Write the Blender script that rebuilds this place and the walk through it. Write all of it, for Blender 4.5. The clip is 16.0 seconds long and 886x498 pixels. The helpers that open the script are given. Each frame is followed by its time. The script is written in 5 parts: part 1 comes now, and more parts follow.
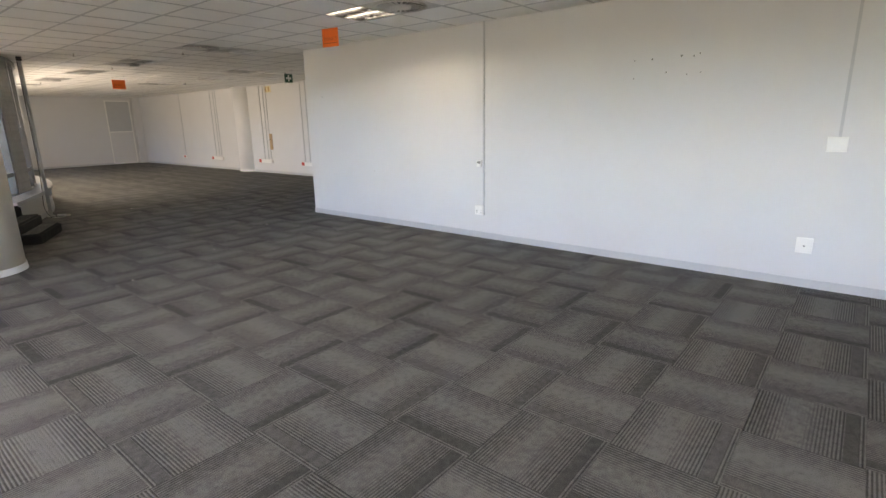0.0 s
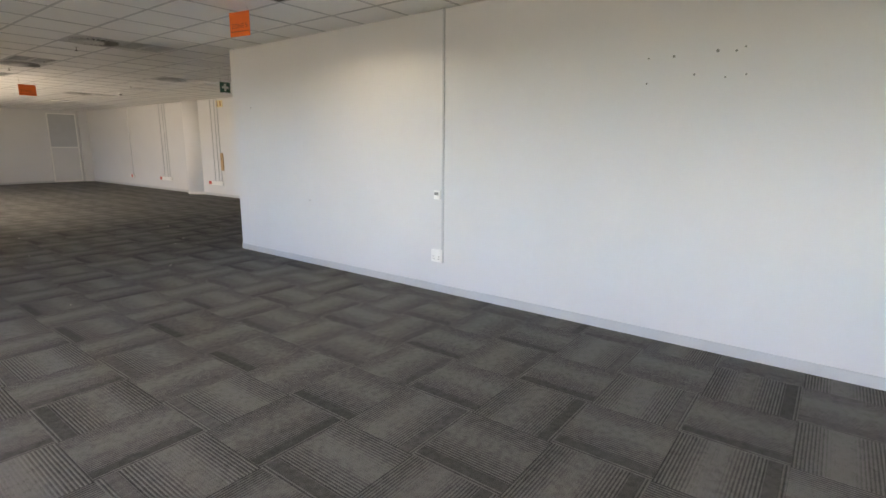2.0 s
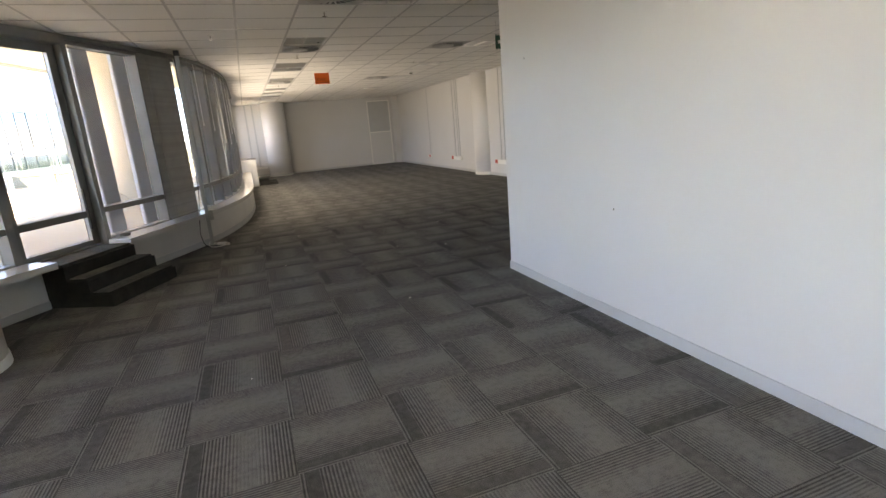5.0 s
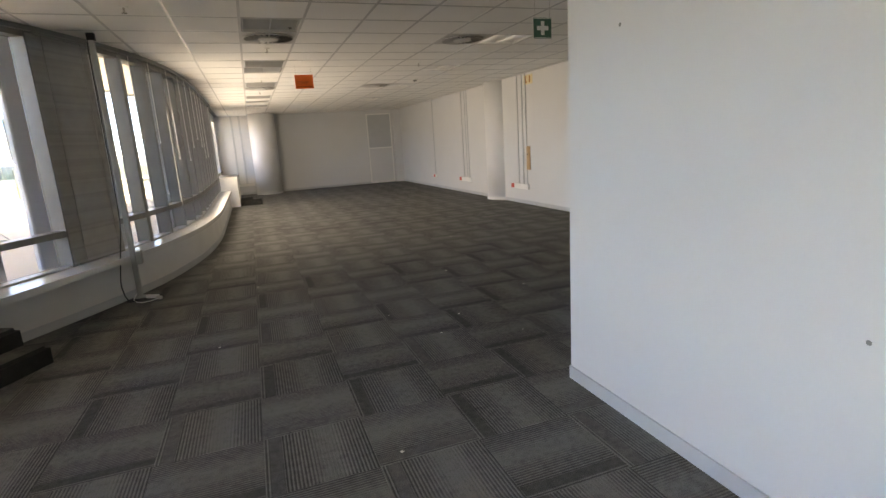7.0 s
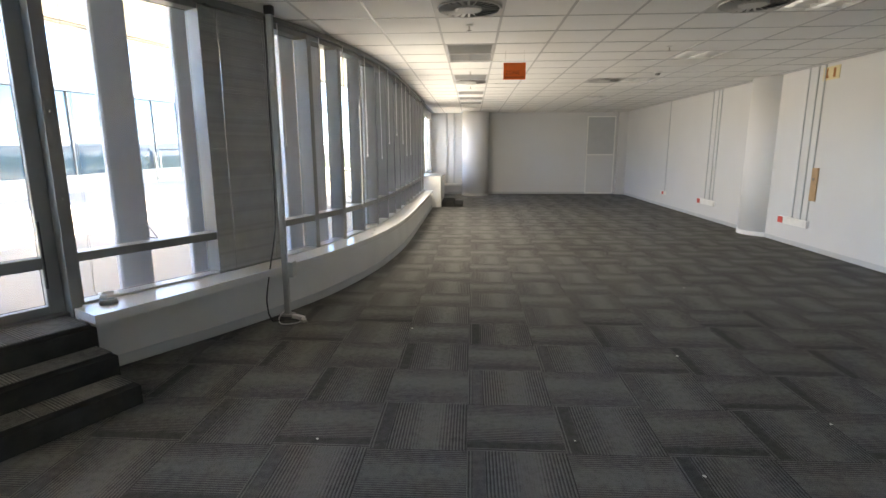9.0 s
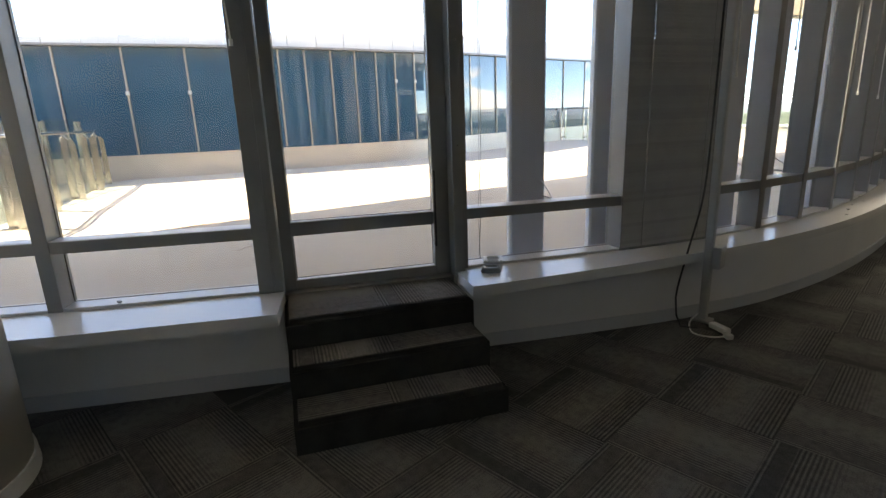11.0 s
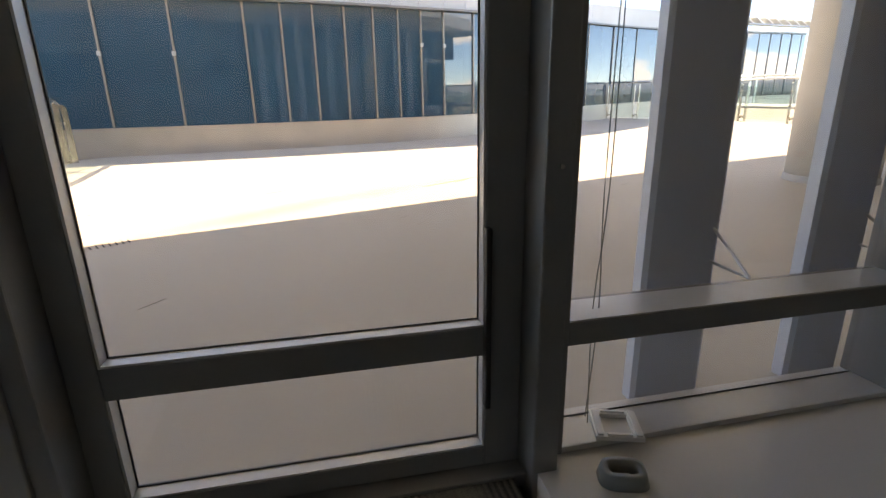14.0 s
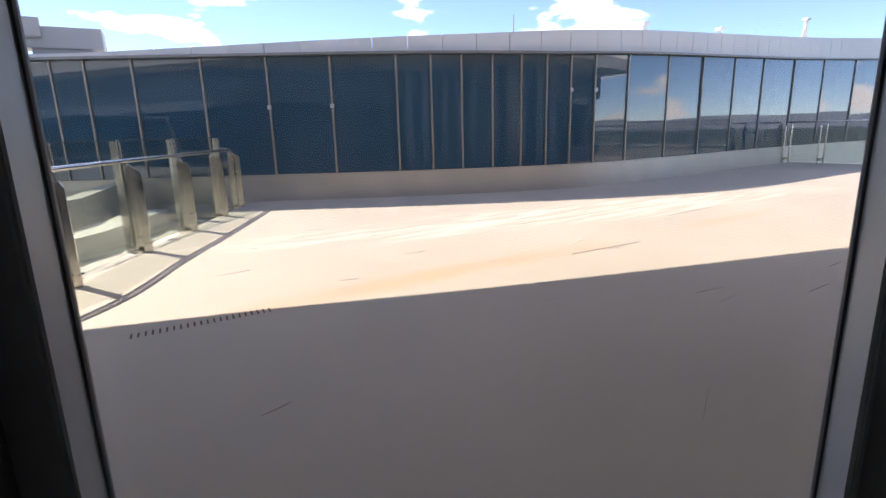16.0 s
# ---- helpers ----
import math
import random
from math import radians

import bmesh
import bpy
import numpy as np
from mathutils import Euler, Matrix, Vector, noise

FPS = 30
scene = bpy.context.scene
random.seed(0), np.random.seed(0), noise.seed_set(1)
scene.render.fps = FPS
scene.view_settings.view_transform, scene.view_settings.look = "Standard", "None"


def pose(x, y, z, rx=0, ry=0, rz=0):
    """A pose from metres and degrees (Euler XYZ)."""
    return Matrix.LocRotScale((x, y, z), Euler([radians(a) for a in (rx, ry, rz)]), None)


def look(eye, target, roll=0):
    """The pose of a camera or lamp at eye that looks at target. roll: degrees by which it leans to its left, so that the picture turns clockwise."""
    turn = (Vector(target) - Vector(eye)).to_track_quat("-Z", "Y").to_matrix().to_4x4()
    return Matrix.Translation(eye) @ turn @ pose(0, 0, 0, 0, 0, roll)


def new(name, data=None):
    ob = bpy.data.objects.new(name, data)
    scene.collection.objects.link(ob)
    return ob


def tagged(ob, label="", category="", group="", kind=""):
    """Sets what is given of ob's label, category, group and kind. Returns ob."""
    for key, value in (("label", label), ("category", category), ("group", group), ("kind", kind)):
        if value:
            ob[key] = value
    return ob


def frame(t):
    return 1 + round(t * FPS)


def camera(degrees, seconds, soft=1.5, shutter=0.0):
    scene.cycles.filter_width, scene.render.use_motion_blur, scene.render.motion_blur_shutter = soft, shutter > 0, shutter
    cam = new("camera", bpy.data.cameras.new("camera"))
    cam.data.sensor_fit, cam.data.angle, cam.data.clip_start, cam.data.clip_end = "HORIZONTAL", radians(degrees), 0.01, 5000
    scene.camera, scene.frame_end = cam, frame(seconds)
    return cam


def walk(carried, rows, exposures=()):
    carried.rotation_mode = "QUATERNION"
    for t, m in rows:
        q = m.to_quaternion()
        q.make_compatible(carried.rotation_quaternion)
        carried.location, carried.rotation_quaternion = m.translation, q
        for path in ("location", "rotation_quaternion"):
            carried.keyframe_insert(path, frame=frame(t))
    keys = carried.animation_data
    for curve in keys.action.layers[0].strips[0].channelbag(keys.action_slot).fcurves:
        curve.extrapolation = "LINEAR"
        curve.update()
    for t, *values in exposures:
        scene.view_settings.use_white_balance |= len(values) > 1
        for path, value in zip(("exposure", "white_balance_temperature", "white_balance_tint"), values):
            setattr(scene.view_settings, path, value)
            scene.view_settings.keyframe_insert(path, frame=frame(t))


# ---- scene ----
cam = camera(81.8, 16.0)
PATH = [
    (0, (-0.068, 0.186, 1.513), (1.43, 1.418, 1.024), -1.1),
    (0.5, (0.31, 0.37, 1.455), (2.005, 1.326, 0.991), -0.5),
    (1, (0.677, 0.513, 1.414), (2.393, 1.438, 0.969), -0.4),
    (1.5, (0.987, 0.692, 1.408), (2.666, 1.698, 0.997), 0.1),
    (2, (1.429, 0.937, 1.434), (2.986, 2.129, 1.039), 0.4),
    (2.5, (1.822, 1.222, 1.453), (3.191, 2.621, 1.044), 0.6),
    (3, (2.146, 1.564, 1.434), (3.28, 3.157, 1.015), 0.2),
    (3.5, (2.446, 1.946, 1.438), (3.325, 3.69, 1.006), -0.8),
    (6, (3.419, 4.08, 1.437), (4.058, 5.914, 0.96), -5.0),
    (6.5, (3.578, 4.586, 1.423), (4.245, 6.419, 0.978), -4.3),
    (7, (3.705, 5.057, 1.443), (4.364, 6.899, 1.025), -3.6),
    (7.5, (3.861, 5.503, 1.442), (4.452, 7.371, 1.041), -2.9),
    (8, (4.003, 5.907, 1.441), (4.465, 7.816, 1.063), -2.1),
    (8.5, (4.08, 6.332, 1.475), (4.317, 8.283, 1.105), -0.9),
    (9, (4.097, 6.703, 1.49), (3.986, 8.663, 1.106), -0.2),
    (9.5, (3.999, 7.033, 1.48), (3.491, 8.923, 1.07), -0.2),
    (10, (3.848, 7.3, 1.413), (2.934, 9.032, 1.006), -0.6),
    (12.5, (2.732, 8.348, 1.31), (1.199, 9.468, 0.683), -4.1),
    (13, (2.508, 8.563, 1.309), (1.002, 9.72, 0.68), -3.0),
    (13.5, (2.285, 8.797, 1.324), (0.824, 10.018, 0.713), -1.7),
    (14, (2.075, 8.981, 1.328), (0.653, 10.258, 0.738), -1.0),
    (14.5, (1.867, 9.102, 1.363), (0.425, 10.369, 0.804), -1.5),
    (15, (1.746, 9.148, 1.407), (0.200, 10.300, 0.875), -2.4),
    (15.5, (1.594, 9.237, 1.468), (-0.058, 10.249, 0.971), -1.4),
    (16, (1.552, 9.212, 1.536), (-0.184, 10.096, 1.083), -1.5),
]
EXPOSURES = [(0, 4.35, 9000, 14), (3.5, 4.22, 9000, 13), (6, 4.2, 9000, 13), (7.5, 4.3, 9100, 12), (8.7, 4.5, 8000, 9), (9.3, 4.4, 7800, 8), (10, 3.9, 8000, 8), (12.3, 2.95, 8800, 10), (13.5, 2.85, 9000, 12), (14.5, 2.5, 8400, 13), (16, 1.78, 7100, 16)]
walk(cam, [(t, look(eye, target, roll)) for t, eye, target, roll in PATH], EXPOSURES)

# ---- light: sun and sky, area lamps added in window openings ----
SUN_DIR = Vector((-0.70, -0.45, 1.0)).normalized()
world = bpy.data.worlds.new("world")
scene.world = world
world.use_nodes = True
wn, wl = world.node_tree.nodes, world.node_tree.links
bg = wn["Background"]
sky = wn.new("ShaderNodeTexSky")
sky.sky_type, sky.sun_disc = "NISHITA", False
sky.sun_elevation = math.asin(SUN_DIR.z)
sky.sun_rotation = math.atan2(SUN_DIR.x, SUN_DIR.y)
wtc = wn.new("ShaderNodeTexCoord")
wmap = wn.new("ShaderNodeMapping")
wmap.inputs["Scale"].default_value = (2.2, 2.2, 6.0)
wl.new(wtc.outputs["Generated"], wmap.inputs[0])
cloud = wn.new("ShaderNodeTexNoise")
cloud.inputs["Scale"].default_value, cloud.inputs["Detail"].default_value = 2.4, 7.0
wl.new(wmap.outputs[0], cloud.inputs["Vector"])
cramp = wn.new("ShaderNodeValToRGB")
cramp.color_ramp.elements[0].position, cramp.color_ramp.elements[1].position = 0.57, 0.63
wl.new(cloud.outputs["Fac"], cramp.inputs[0])
wmix = wn.new("ShaderNodeMixRGB")
wmix.inputs[2].default_value = (8.0, 8.1, 8.3, 1)
wl.new(cramp.outputs[0], wmix.inputs[0])
wl.new(sky.outputs[0], wmix.inputs[1])
wl.new(wmix.outputs[0], bg.inputs[0])
bg.inputs[1].default_value = 0.13
sky.altitude = 1700
sky.air_density, sky.dust_density, sky.ozone_density = 0.6, 0.0, 4.0

sun_data = bpy.data.lights.new("sun", "SUN")
sun_data.energy, sun_data.angle, sun_data.color = 2.6, radians(0.5), (1.0, 0.92, 0.80)
sun = new("sun", sun_data)
sun.matrix_world = look(SUN_DIR * 30, (0, 0, 0))


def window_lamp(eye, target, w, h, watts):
    """An area lamp added in a window's opening to strengthen the daylight from it."""
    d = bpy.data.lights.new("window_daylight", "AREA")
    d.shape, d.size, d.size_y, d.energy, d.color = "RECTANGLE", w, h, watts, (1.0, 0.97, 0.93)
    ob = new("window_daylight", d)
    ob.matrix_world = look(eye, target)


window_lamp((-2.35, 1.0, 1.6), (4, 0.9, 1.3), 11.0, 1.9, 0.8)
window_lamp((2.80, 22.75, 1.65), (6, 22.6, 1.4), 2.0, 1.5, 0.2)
# Two fill lamps added inside the terrace windows to brighten the far room.
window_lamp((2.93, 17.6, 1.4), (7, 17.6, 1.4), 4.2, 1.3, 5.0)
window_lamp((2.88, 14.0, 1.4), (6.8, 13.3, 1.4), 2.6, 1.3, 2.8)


# ---- materials ----
def mat(name, color, rough=0.6, metal=0.0, var=0.08, scale=6.0, fine=120.0, bump=0.02, spec=0.5, tint=None, vary_objects=0.0):
    """A surface with its grain at two scales: slow stains and fine grain, with a fine relief."""
    m = bpy.data.materials.new(name)
    m.use_nodes = True
    n, l = m.node_tree.nodes, m.node_tree.links
    b = n["Principled BSDF"]
    b.inputs["Roughness"].default_value, b.inputs["Metallic"].default_value = rough, metal
    b.inputs["Specular IOR Level"].default_value = spec
    tc = n.new("ShaderNodeTexCoord")
    big, small = n.new("ShaderNodeTexNoise"), n.new("ShaderNodeTexNoise")
    big.inputs["Scale"].default_value, big.inputs["Detail"].default_value = scale, 5
    small.inputs["Scale"].default_value, small.inputs["Detail"].default_value = fine, 3
    geo = n.new("ShaderNodeNewGeometry")
    l.new(geo.outputs["Position"], big.inputs["Vector"])
    l.new(geo.outputs["Position"], small.inputs["Vector"])
    mix = n.new("ShaderNodeMixRGB")
    c = Vector(color)
    t = Vector(tint) if tint else c * (1 - 2.2 * var)
    mix.inputs[1].default_value, mix.inputs[2].default_value = (*(c * (1 + var)), 1), (*t, 1)
    add = n.new("ShaderNodeMath")
    add.operation = "MULTIPLY_ADD"
    add.inputs[1].default_value = 0.35
    l.new(small.outputs["Fac"], add.inputs[0])
    sub = n.new("ShaderNodeMath")
    sub.operation = "SUBTRACT"
    sub.inputs[1].default_value = 0.17
    l.new(big.outputs["Fac"], sub.inputs[0])
    l.new(sub.outputs[0], add.inputs[2])
    l.new(add.outputs[0], mix.inputs[0])
    out = mix.outputs[0]
    if vary_objects:
        oi = n.new("ShaderNodeObjectInfo")
        mr = n.new("ShaderNodeMapRange")
        mr.inputs["To Min"].default_value, mr.inputs["To Max"].default_value = 1 - vary_objects, 1 + vary_objects
        l.new(oi.outputs["Random"], mr.inputs[0])
        hsv = n.new("ShaderNodeHueSaturation")
        l.new(mr.outputs[0], hsv.inputs["Value"])
        l.new(out, hsv.inputs["Color"])
        out = hsv.outputs[0]
    l.new(out, b.inputs["Base Color"])
    rr = n.new("ShaderNodeMapRange")
    rr.inputs["To Min"].default_value, rr.inputs["To Max"].default_value = max(0, rough - 0.08), min(1, rough + 0.08)
    l.new(big.outputs["Fac"], rr.inputs[0])
    l.new(rr.outputs[0], b.inputs["Roughness"])
    if bump:
        bp = n.new("ShaderNodeBump")
        bp.inputs["Strength"].default_value, bp.inputs["Distance"].default_value = min(1, bump * 10), 0.004
        l.new(small.outputs["Fac"], bp.inputs["Height"])
        l.new(bp.outputs[0], b.inputs["Normal"])
    return m


WALL = mat("pale_grey_white_wall_paint", (0.63, 0.635, 0.64), 0.55, var=0.025, scale=1.2, fine=90, bump=0.012)
SKIRT = mat("pale_grey_skirting_paint", (0.49, 0.51, 0.525), 0.45, var=0.05, scale=4)
SILL_WALL = mat("off_white_sill_wall_paint", (0.68, 0.68, 0.67), 0.6, var=0.06, scale=3)
SILL_TOP = mat("glossy_white_sill", (0.74, 0.74, 0.73), 0.22, var=0.04, scale=3, bump=0.004)
COLUMN = mat("beige_column_plaster", (0.66, 0.61, 0.53), 0.7, var=0.05, scale=2.5, bump=0.03)
COLUMN_WHITE = mat("white_column_plaster", (0.72, 0.72, 0.72), 0.6, var=0.03, scale=2.5)
CEIL = mat("mineral_ceiling_tile", (0.84, 0.83, 0.81), 0.85, var=0.05, scale=0.9, fine=160, bump=0.05)
CEIL_GRID = mat("ceiling_grid_metal", (0.52, 0.51, 0.50), 0.5, var=0.06)
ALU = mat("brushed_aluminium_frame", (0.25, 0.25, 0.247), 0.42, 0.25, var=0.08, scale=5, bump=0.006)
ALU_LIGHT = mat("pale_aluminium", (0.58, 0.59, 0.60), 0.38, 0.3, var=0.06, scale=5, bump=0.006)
FIN = mat("blue_grey_fin_coating", (0.60, 0.63, 0.68), 0.45, 0.1, var=0.05, scale=2)
SEAL = mat("dark_grey_gasket", (0.07, 0.07, 0.07), 0.6, var=0.1)
STEEL = mat("stainless_steel", (0.60, 0.58, 0.54), 0.24, 1.0, var=0.06, scale=6, bump=0.004)
KERB = mat("brushed_steel_plinth", (0.56, 0.53, 0.50), 0.42, 0.7, var=0.1, scale=2.2, bump=0.006)
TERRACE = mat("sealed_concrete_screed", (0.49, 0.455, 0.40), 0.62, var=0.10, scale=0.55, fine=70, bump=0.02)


def add_stain(m, spots, color):
    """Soft rusty water stains of their own shape: stretched spots with ragged edges."""
    n, l = m.node_tree.nodes, m.node_tree.links
    b = n["Principled BSDF"]
    out = b.inputs["Base Color"].links[0].from_socket
    geo = n.new("ShaderNodeNewGeometry")
    rag = n.new("ShaderNodeTexNoise")
    rag.inputs["Scale"].default_value, rag.inputs["Detail"].default_value = 2.2, 6
    l.new(geo.outputs["Position"], rag.inputs["Vector"])
    for x, y, rx, ry, turn, amount in spots:
        mp = n.new("ShaderNodeMapping")
        mp.vector_type = "TEXTURE"
        mp.inputs["Location"].default_value, mp.inputs["Rotation"].default_value, mp.inputs["Scale"].default_value = (x, y, 0), (0, 0, radians(turn)), (rx, ry, 100)
        l.new(geo.outputs["Position"], mp.inputs[0])
        ln = n.new("ShaderNodeVectorMath")
        ln.operation = "LENGTH"
        l.new(mp.outputs[0], ln.inputs[0])
        ad = n.new("ShaderNodeMath")
        ad.operation = "ADD"
        l.new(ln.outputs["Value"], ad.inputs[0])
        l.new(rag.outputs["Fac"], ad.inputs[1])
        mr = n.new("ShaderNodeMapRange")
        mr.inputs["From Min"].default_value, mr.inputs["From Max"].default_value = 1.5, 0.6
        mr.inputs["To Min"].default_value, mr.inputs["To Max"].default_value = 0.0, amount
        l.new(ad.outputs[0], mr.inputs[0])
        mx = n.new("ShaderNodeMixRGB")
        mx.inputs[2].default_value = (*color, 1)
        l.new(mr.outputs[0], mx.inputs[0])
        l.new(out, mx.inputs[1])
        out = mx.outputs[0]
    l.new(out, b.inputs["Base Color"])


add_stain(TERRACE, [(-2.15, 10.5, 0.26, 1.5, 4, 0.6), (-2.25, 12.0, 0.25, 1.5, 2, 0.45), (-2.5, 15.4, 0.2, 1.4, 4, 0.35)], (0.52, 0.33, 0.18))


def paint_sun_streaks(m, x, y, rx, ry, turn, color, amount):
    """Reflected sunlight put into the colour: pale ragged streaks inside a long patch, noise drawn out along the patch.
    """
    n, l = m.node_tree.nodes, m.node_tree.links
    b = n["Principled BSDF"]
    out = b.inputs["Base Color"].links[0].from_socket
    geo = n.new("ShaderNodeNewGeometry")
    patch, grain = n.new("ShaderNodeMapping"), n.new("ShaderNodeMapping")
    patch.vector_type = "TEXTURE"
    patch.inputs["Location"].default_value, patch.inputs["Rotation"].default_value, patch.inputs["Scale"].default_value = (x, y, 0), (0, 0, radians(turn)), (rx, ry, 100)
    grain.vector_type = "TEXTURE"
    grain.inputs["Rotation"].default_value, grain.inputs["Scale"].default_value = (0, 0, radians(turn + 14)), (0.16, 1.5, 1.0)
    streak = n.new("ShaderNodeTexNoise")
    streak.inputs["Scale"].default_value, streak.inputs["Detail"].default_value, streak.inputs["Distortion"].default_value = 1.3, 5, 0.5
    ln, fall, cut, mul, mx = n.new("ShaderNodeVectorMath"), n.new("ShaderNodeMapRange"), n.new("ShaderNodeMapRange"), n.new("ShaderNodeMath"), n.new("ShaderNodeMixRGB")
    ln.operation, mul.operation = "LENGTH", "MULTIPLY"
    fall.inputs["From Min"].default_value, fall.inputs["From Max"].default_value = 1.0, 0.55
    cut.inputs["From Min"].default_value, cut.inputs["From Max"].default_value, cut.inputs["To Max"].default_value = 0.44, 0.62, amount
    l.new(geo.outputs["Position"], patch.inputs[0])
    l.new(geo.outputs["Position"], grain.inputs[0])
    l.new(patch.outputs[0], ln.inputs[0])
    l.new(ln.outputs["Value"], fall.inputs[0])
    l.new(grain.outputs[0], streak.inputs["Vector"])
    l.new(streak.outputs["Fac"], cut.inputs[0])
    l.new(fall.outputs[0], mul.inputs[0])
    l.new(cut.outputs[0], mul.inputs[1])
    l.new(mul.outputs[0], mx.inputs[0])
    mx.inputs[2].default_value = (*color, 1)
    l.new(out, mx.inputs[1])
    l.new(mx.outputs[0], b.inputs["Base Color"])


# Streaks of reflected sun, painted as a paler screed colour.
paint_sun_streaks(TERRACE, -4.0, 14.2, 0.95, 6.2, -5, (0.66, 0.63, 0.58), 0.8)
CONCRETE = mat("pale_concrete", (0.52, 0.51, 0.48), 0.8, var=0.08, scale=1.5)
POST = mat("bronze_grey_glazing_post", (0.33, 0.31, 0.28), 0.4, 0.5, var=0.06)
CRACK = mat("dark_joint_filler", (0.12, 0.11, 0.10), 0.9, var=0.2)
FASCIA = mat("white_fascia_panel", (0.70, 0.70, 0.68), 0.5, var=0.04, scale=1.5)
SOFFIT = mat("cream_soffit_plaster", (0.78, 0.74, 0.64), 0.7, var=0.04, scale=1)
SHADE_IN = mat("painted_interior_shade", (0.03, 0.035, 0.04), 0.9, var=0.2)
BLIND = mat("grey_blind_slat", (0.36, 0.36, 0.35), 0.5, var=0.08, scale=8, vary_objects=0.08)
PVC = mat("white_pvc", (0.82, 0.82, 0.80), 0.4, var=0.05, scale=10)
GREY_PVC = mat("grey_pvc_trunking", (0.42, 0.42, 0.41), 0.45, var=0.08, scale=8)
BLACK = mat("black_plastic", (0.025, 0.025, 0.027), 0.45, var=0.15)
GREY_PLASTIC = mat("mid_grey_plastic", (0.22, 0.23, 0.22), 0.4, var=0.06)
RED = mat("red_plastic", (0.60, 0.06, 0.05), 0.4, var=0.08)
ORANGE = mat("orange_sign_film", (0.90, 0.16, 0.02), 0.35, var=0.05)
ORANGE_INK = mat("dark_orange_ink", (0.48, 0.07, 0.01), 0.4, var=0.05)
GREEN = mat("green_sign_film", (0.03, 0.11, 0.075), 0.35, var=0.05)
WHITE_INK = mat("white_sign_ink", (0.78, 0.80, 0.78), 0.4, var=0.03)
CREAM_SIGN = mat("cream_sign_plate", (0.72, 0.62, 0.36), 0.4, var=0.06)
BROWN_INK = mat("brown_sign_ink", (0.40, 0.16, 0.04), 0.4, var=0.05)
TAN = mat("tan_wood_board", (0.46, 0.29, 0.15), 0.55, var=0.12, scale=14)
LOUVRE = mat("lamp_louvre_metal", (0.62, 0.62, 0.62), 0.3, 0.7, var=0.05)
LAND = mat("far_land", (0.16, 0.17, 0.12), 0.95, var=0.35, scale=0.02, fine=0.3, bump=0)
HILL = mat("haze_tinted_hills", (0.30, 0.34, 0.38), 0.95, var=0.15, scale=0.01, fine=0.1, bump=0)
DEBRIS = mat("pale_crumb", (0.62, 0.60, 0.55), 0.7, var=0.1)


def glass_mat(name, tint, ior):
    m = bpy.data.materials.new(name)
    m.use_nodes = True
    n, l = m.node_tree.nodes, m.node_tree.links
    n.remove(n["Principled BSDF"])
    tr, gl, lw, mx = (n.new("ShaderNodeBsdfTransparent"), n.new("ShaderNodeBsdfGlossy"), n.new("ShaderNodeLayerWeight"), n.new("ShaderNodeMixShader"))
    tr.inputs[0].default_value = (*tint, 1)
    gl.inputs["Roughness"].default_value = 0.01
    lw.inputs["Blend"].default_value = 0.5
    p5, fr = n.new("ShaderNodeMath"), n.new("ShaderNodeMath")
    p5.operation, fr.operation = "POWER", "MULTIPLY_ADD"
    p5.inputs[1].default_value = 5.0
    r0 = ((ior - 1) / (ior + 1)) ** 2
    fr.inputs[1].default_value, fr.inputs[2].default_value = 0.8, r0
    l.new(lw.outputs["Facing"], p5.inputs[0])
    l.new(p5.outputs[0], fr.inputs[0])
    l.new(fr.outputs[0], mx.inputs[0])
    l.new(tr.outputs[0], mx.inputs[1])
    l.new(gl.outputs[0], mx.inputs[2])
    l.new(mx.outputs[0], n["Material Output"].inputs[0])
    return m


GLASS = glass_mat("clear_window_glass", (0.945, 0.94, 0.94), 1.45)
RAIL_GLASS = glass_mat("green_rail_glass", (0.91, 0.945, 0.92), 1.7)


def tinted_mat():
    m = mat("blue_tinted_glazing", (0.026, 0.080, 0.135), 0.02, var=0.2, scale=0.5, fine=2.5, bump=0, spec=0.5)
    b = m.node_tree.nodes["Principled BSDF"]
    m.node_tree.links.remove(b.inputs["Roughness"].links[0])
    b.inputs["Roughness"].default_value, b.inputs["IOR"].default_value = 0.01, 1.8
    return m


TINTED = tinted_mat()


def glow(name, color, strength):
    m = bpy.data.materials.new(name)
    m.use_nodes = True
    b = m.node_tree.nodes["Principled BSDF"]
    b.inputs["Base Color"].default_value = (0.8, 0.8, 0.8, 1)
    b.inputs["Emission Color"].default_value = (*color, 1)
    b.inputs["Emission Strength"].default_value = strength
    return m


TUBE = glow("lit_fluorescent_tube", (1.0, 0.97, 0.93), 6.0)
TUBE_DIM = glow("dim_fluorescent_tube", (1.0, 0.98, 0.95), 0.09)


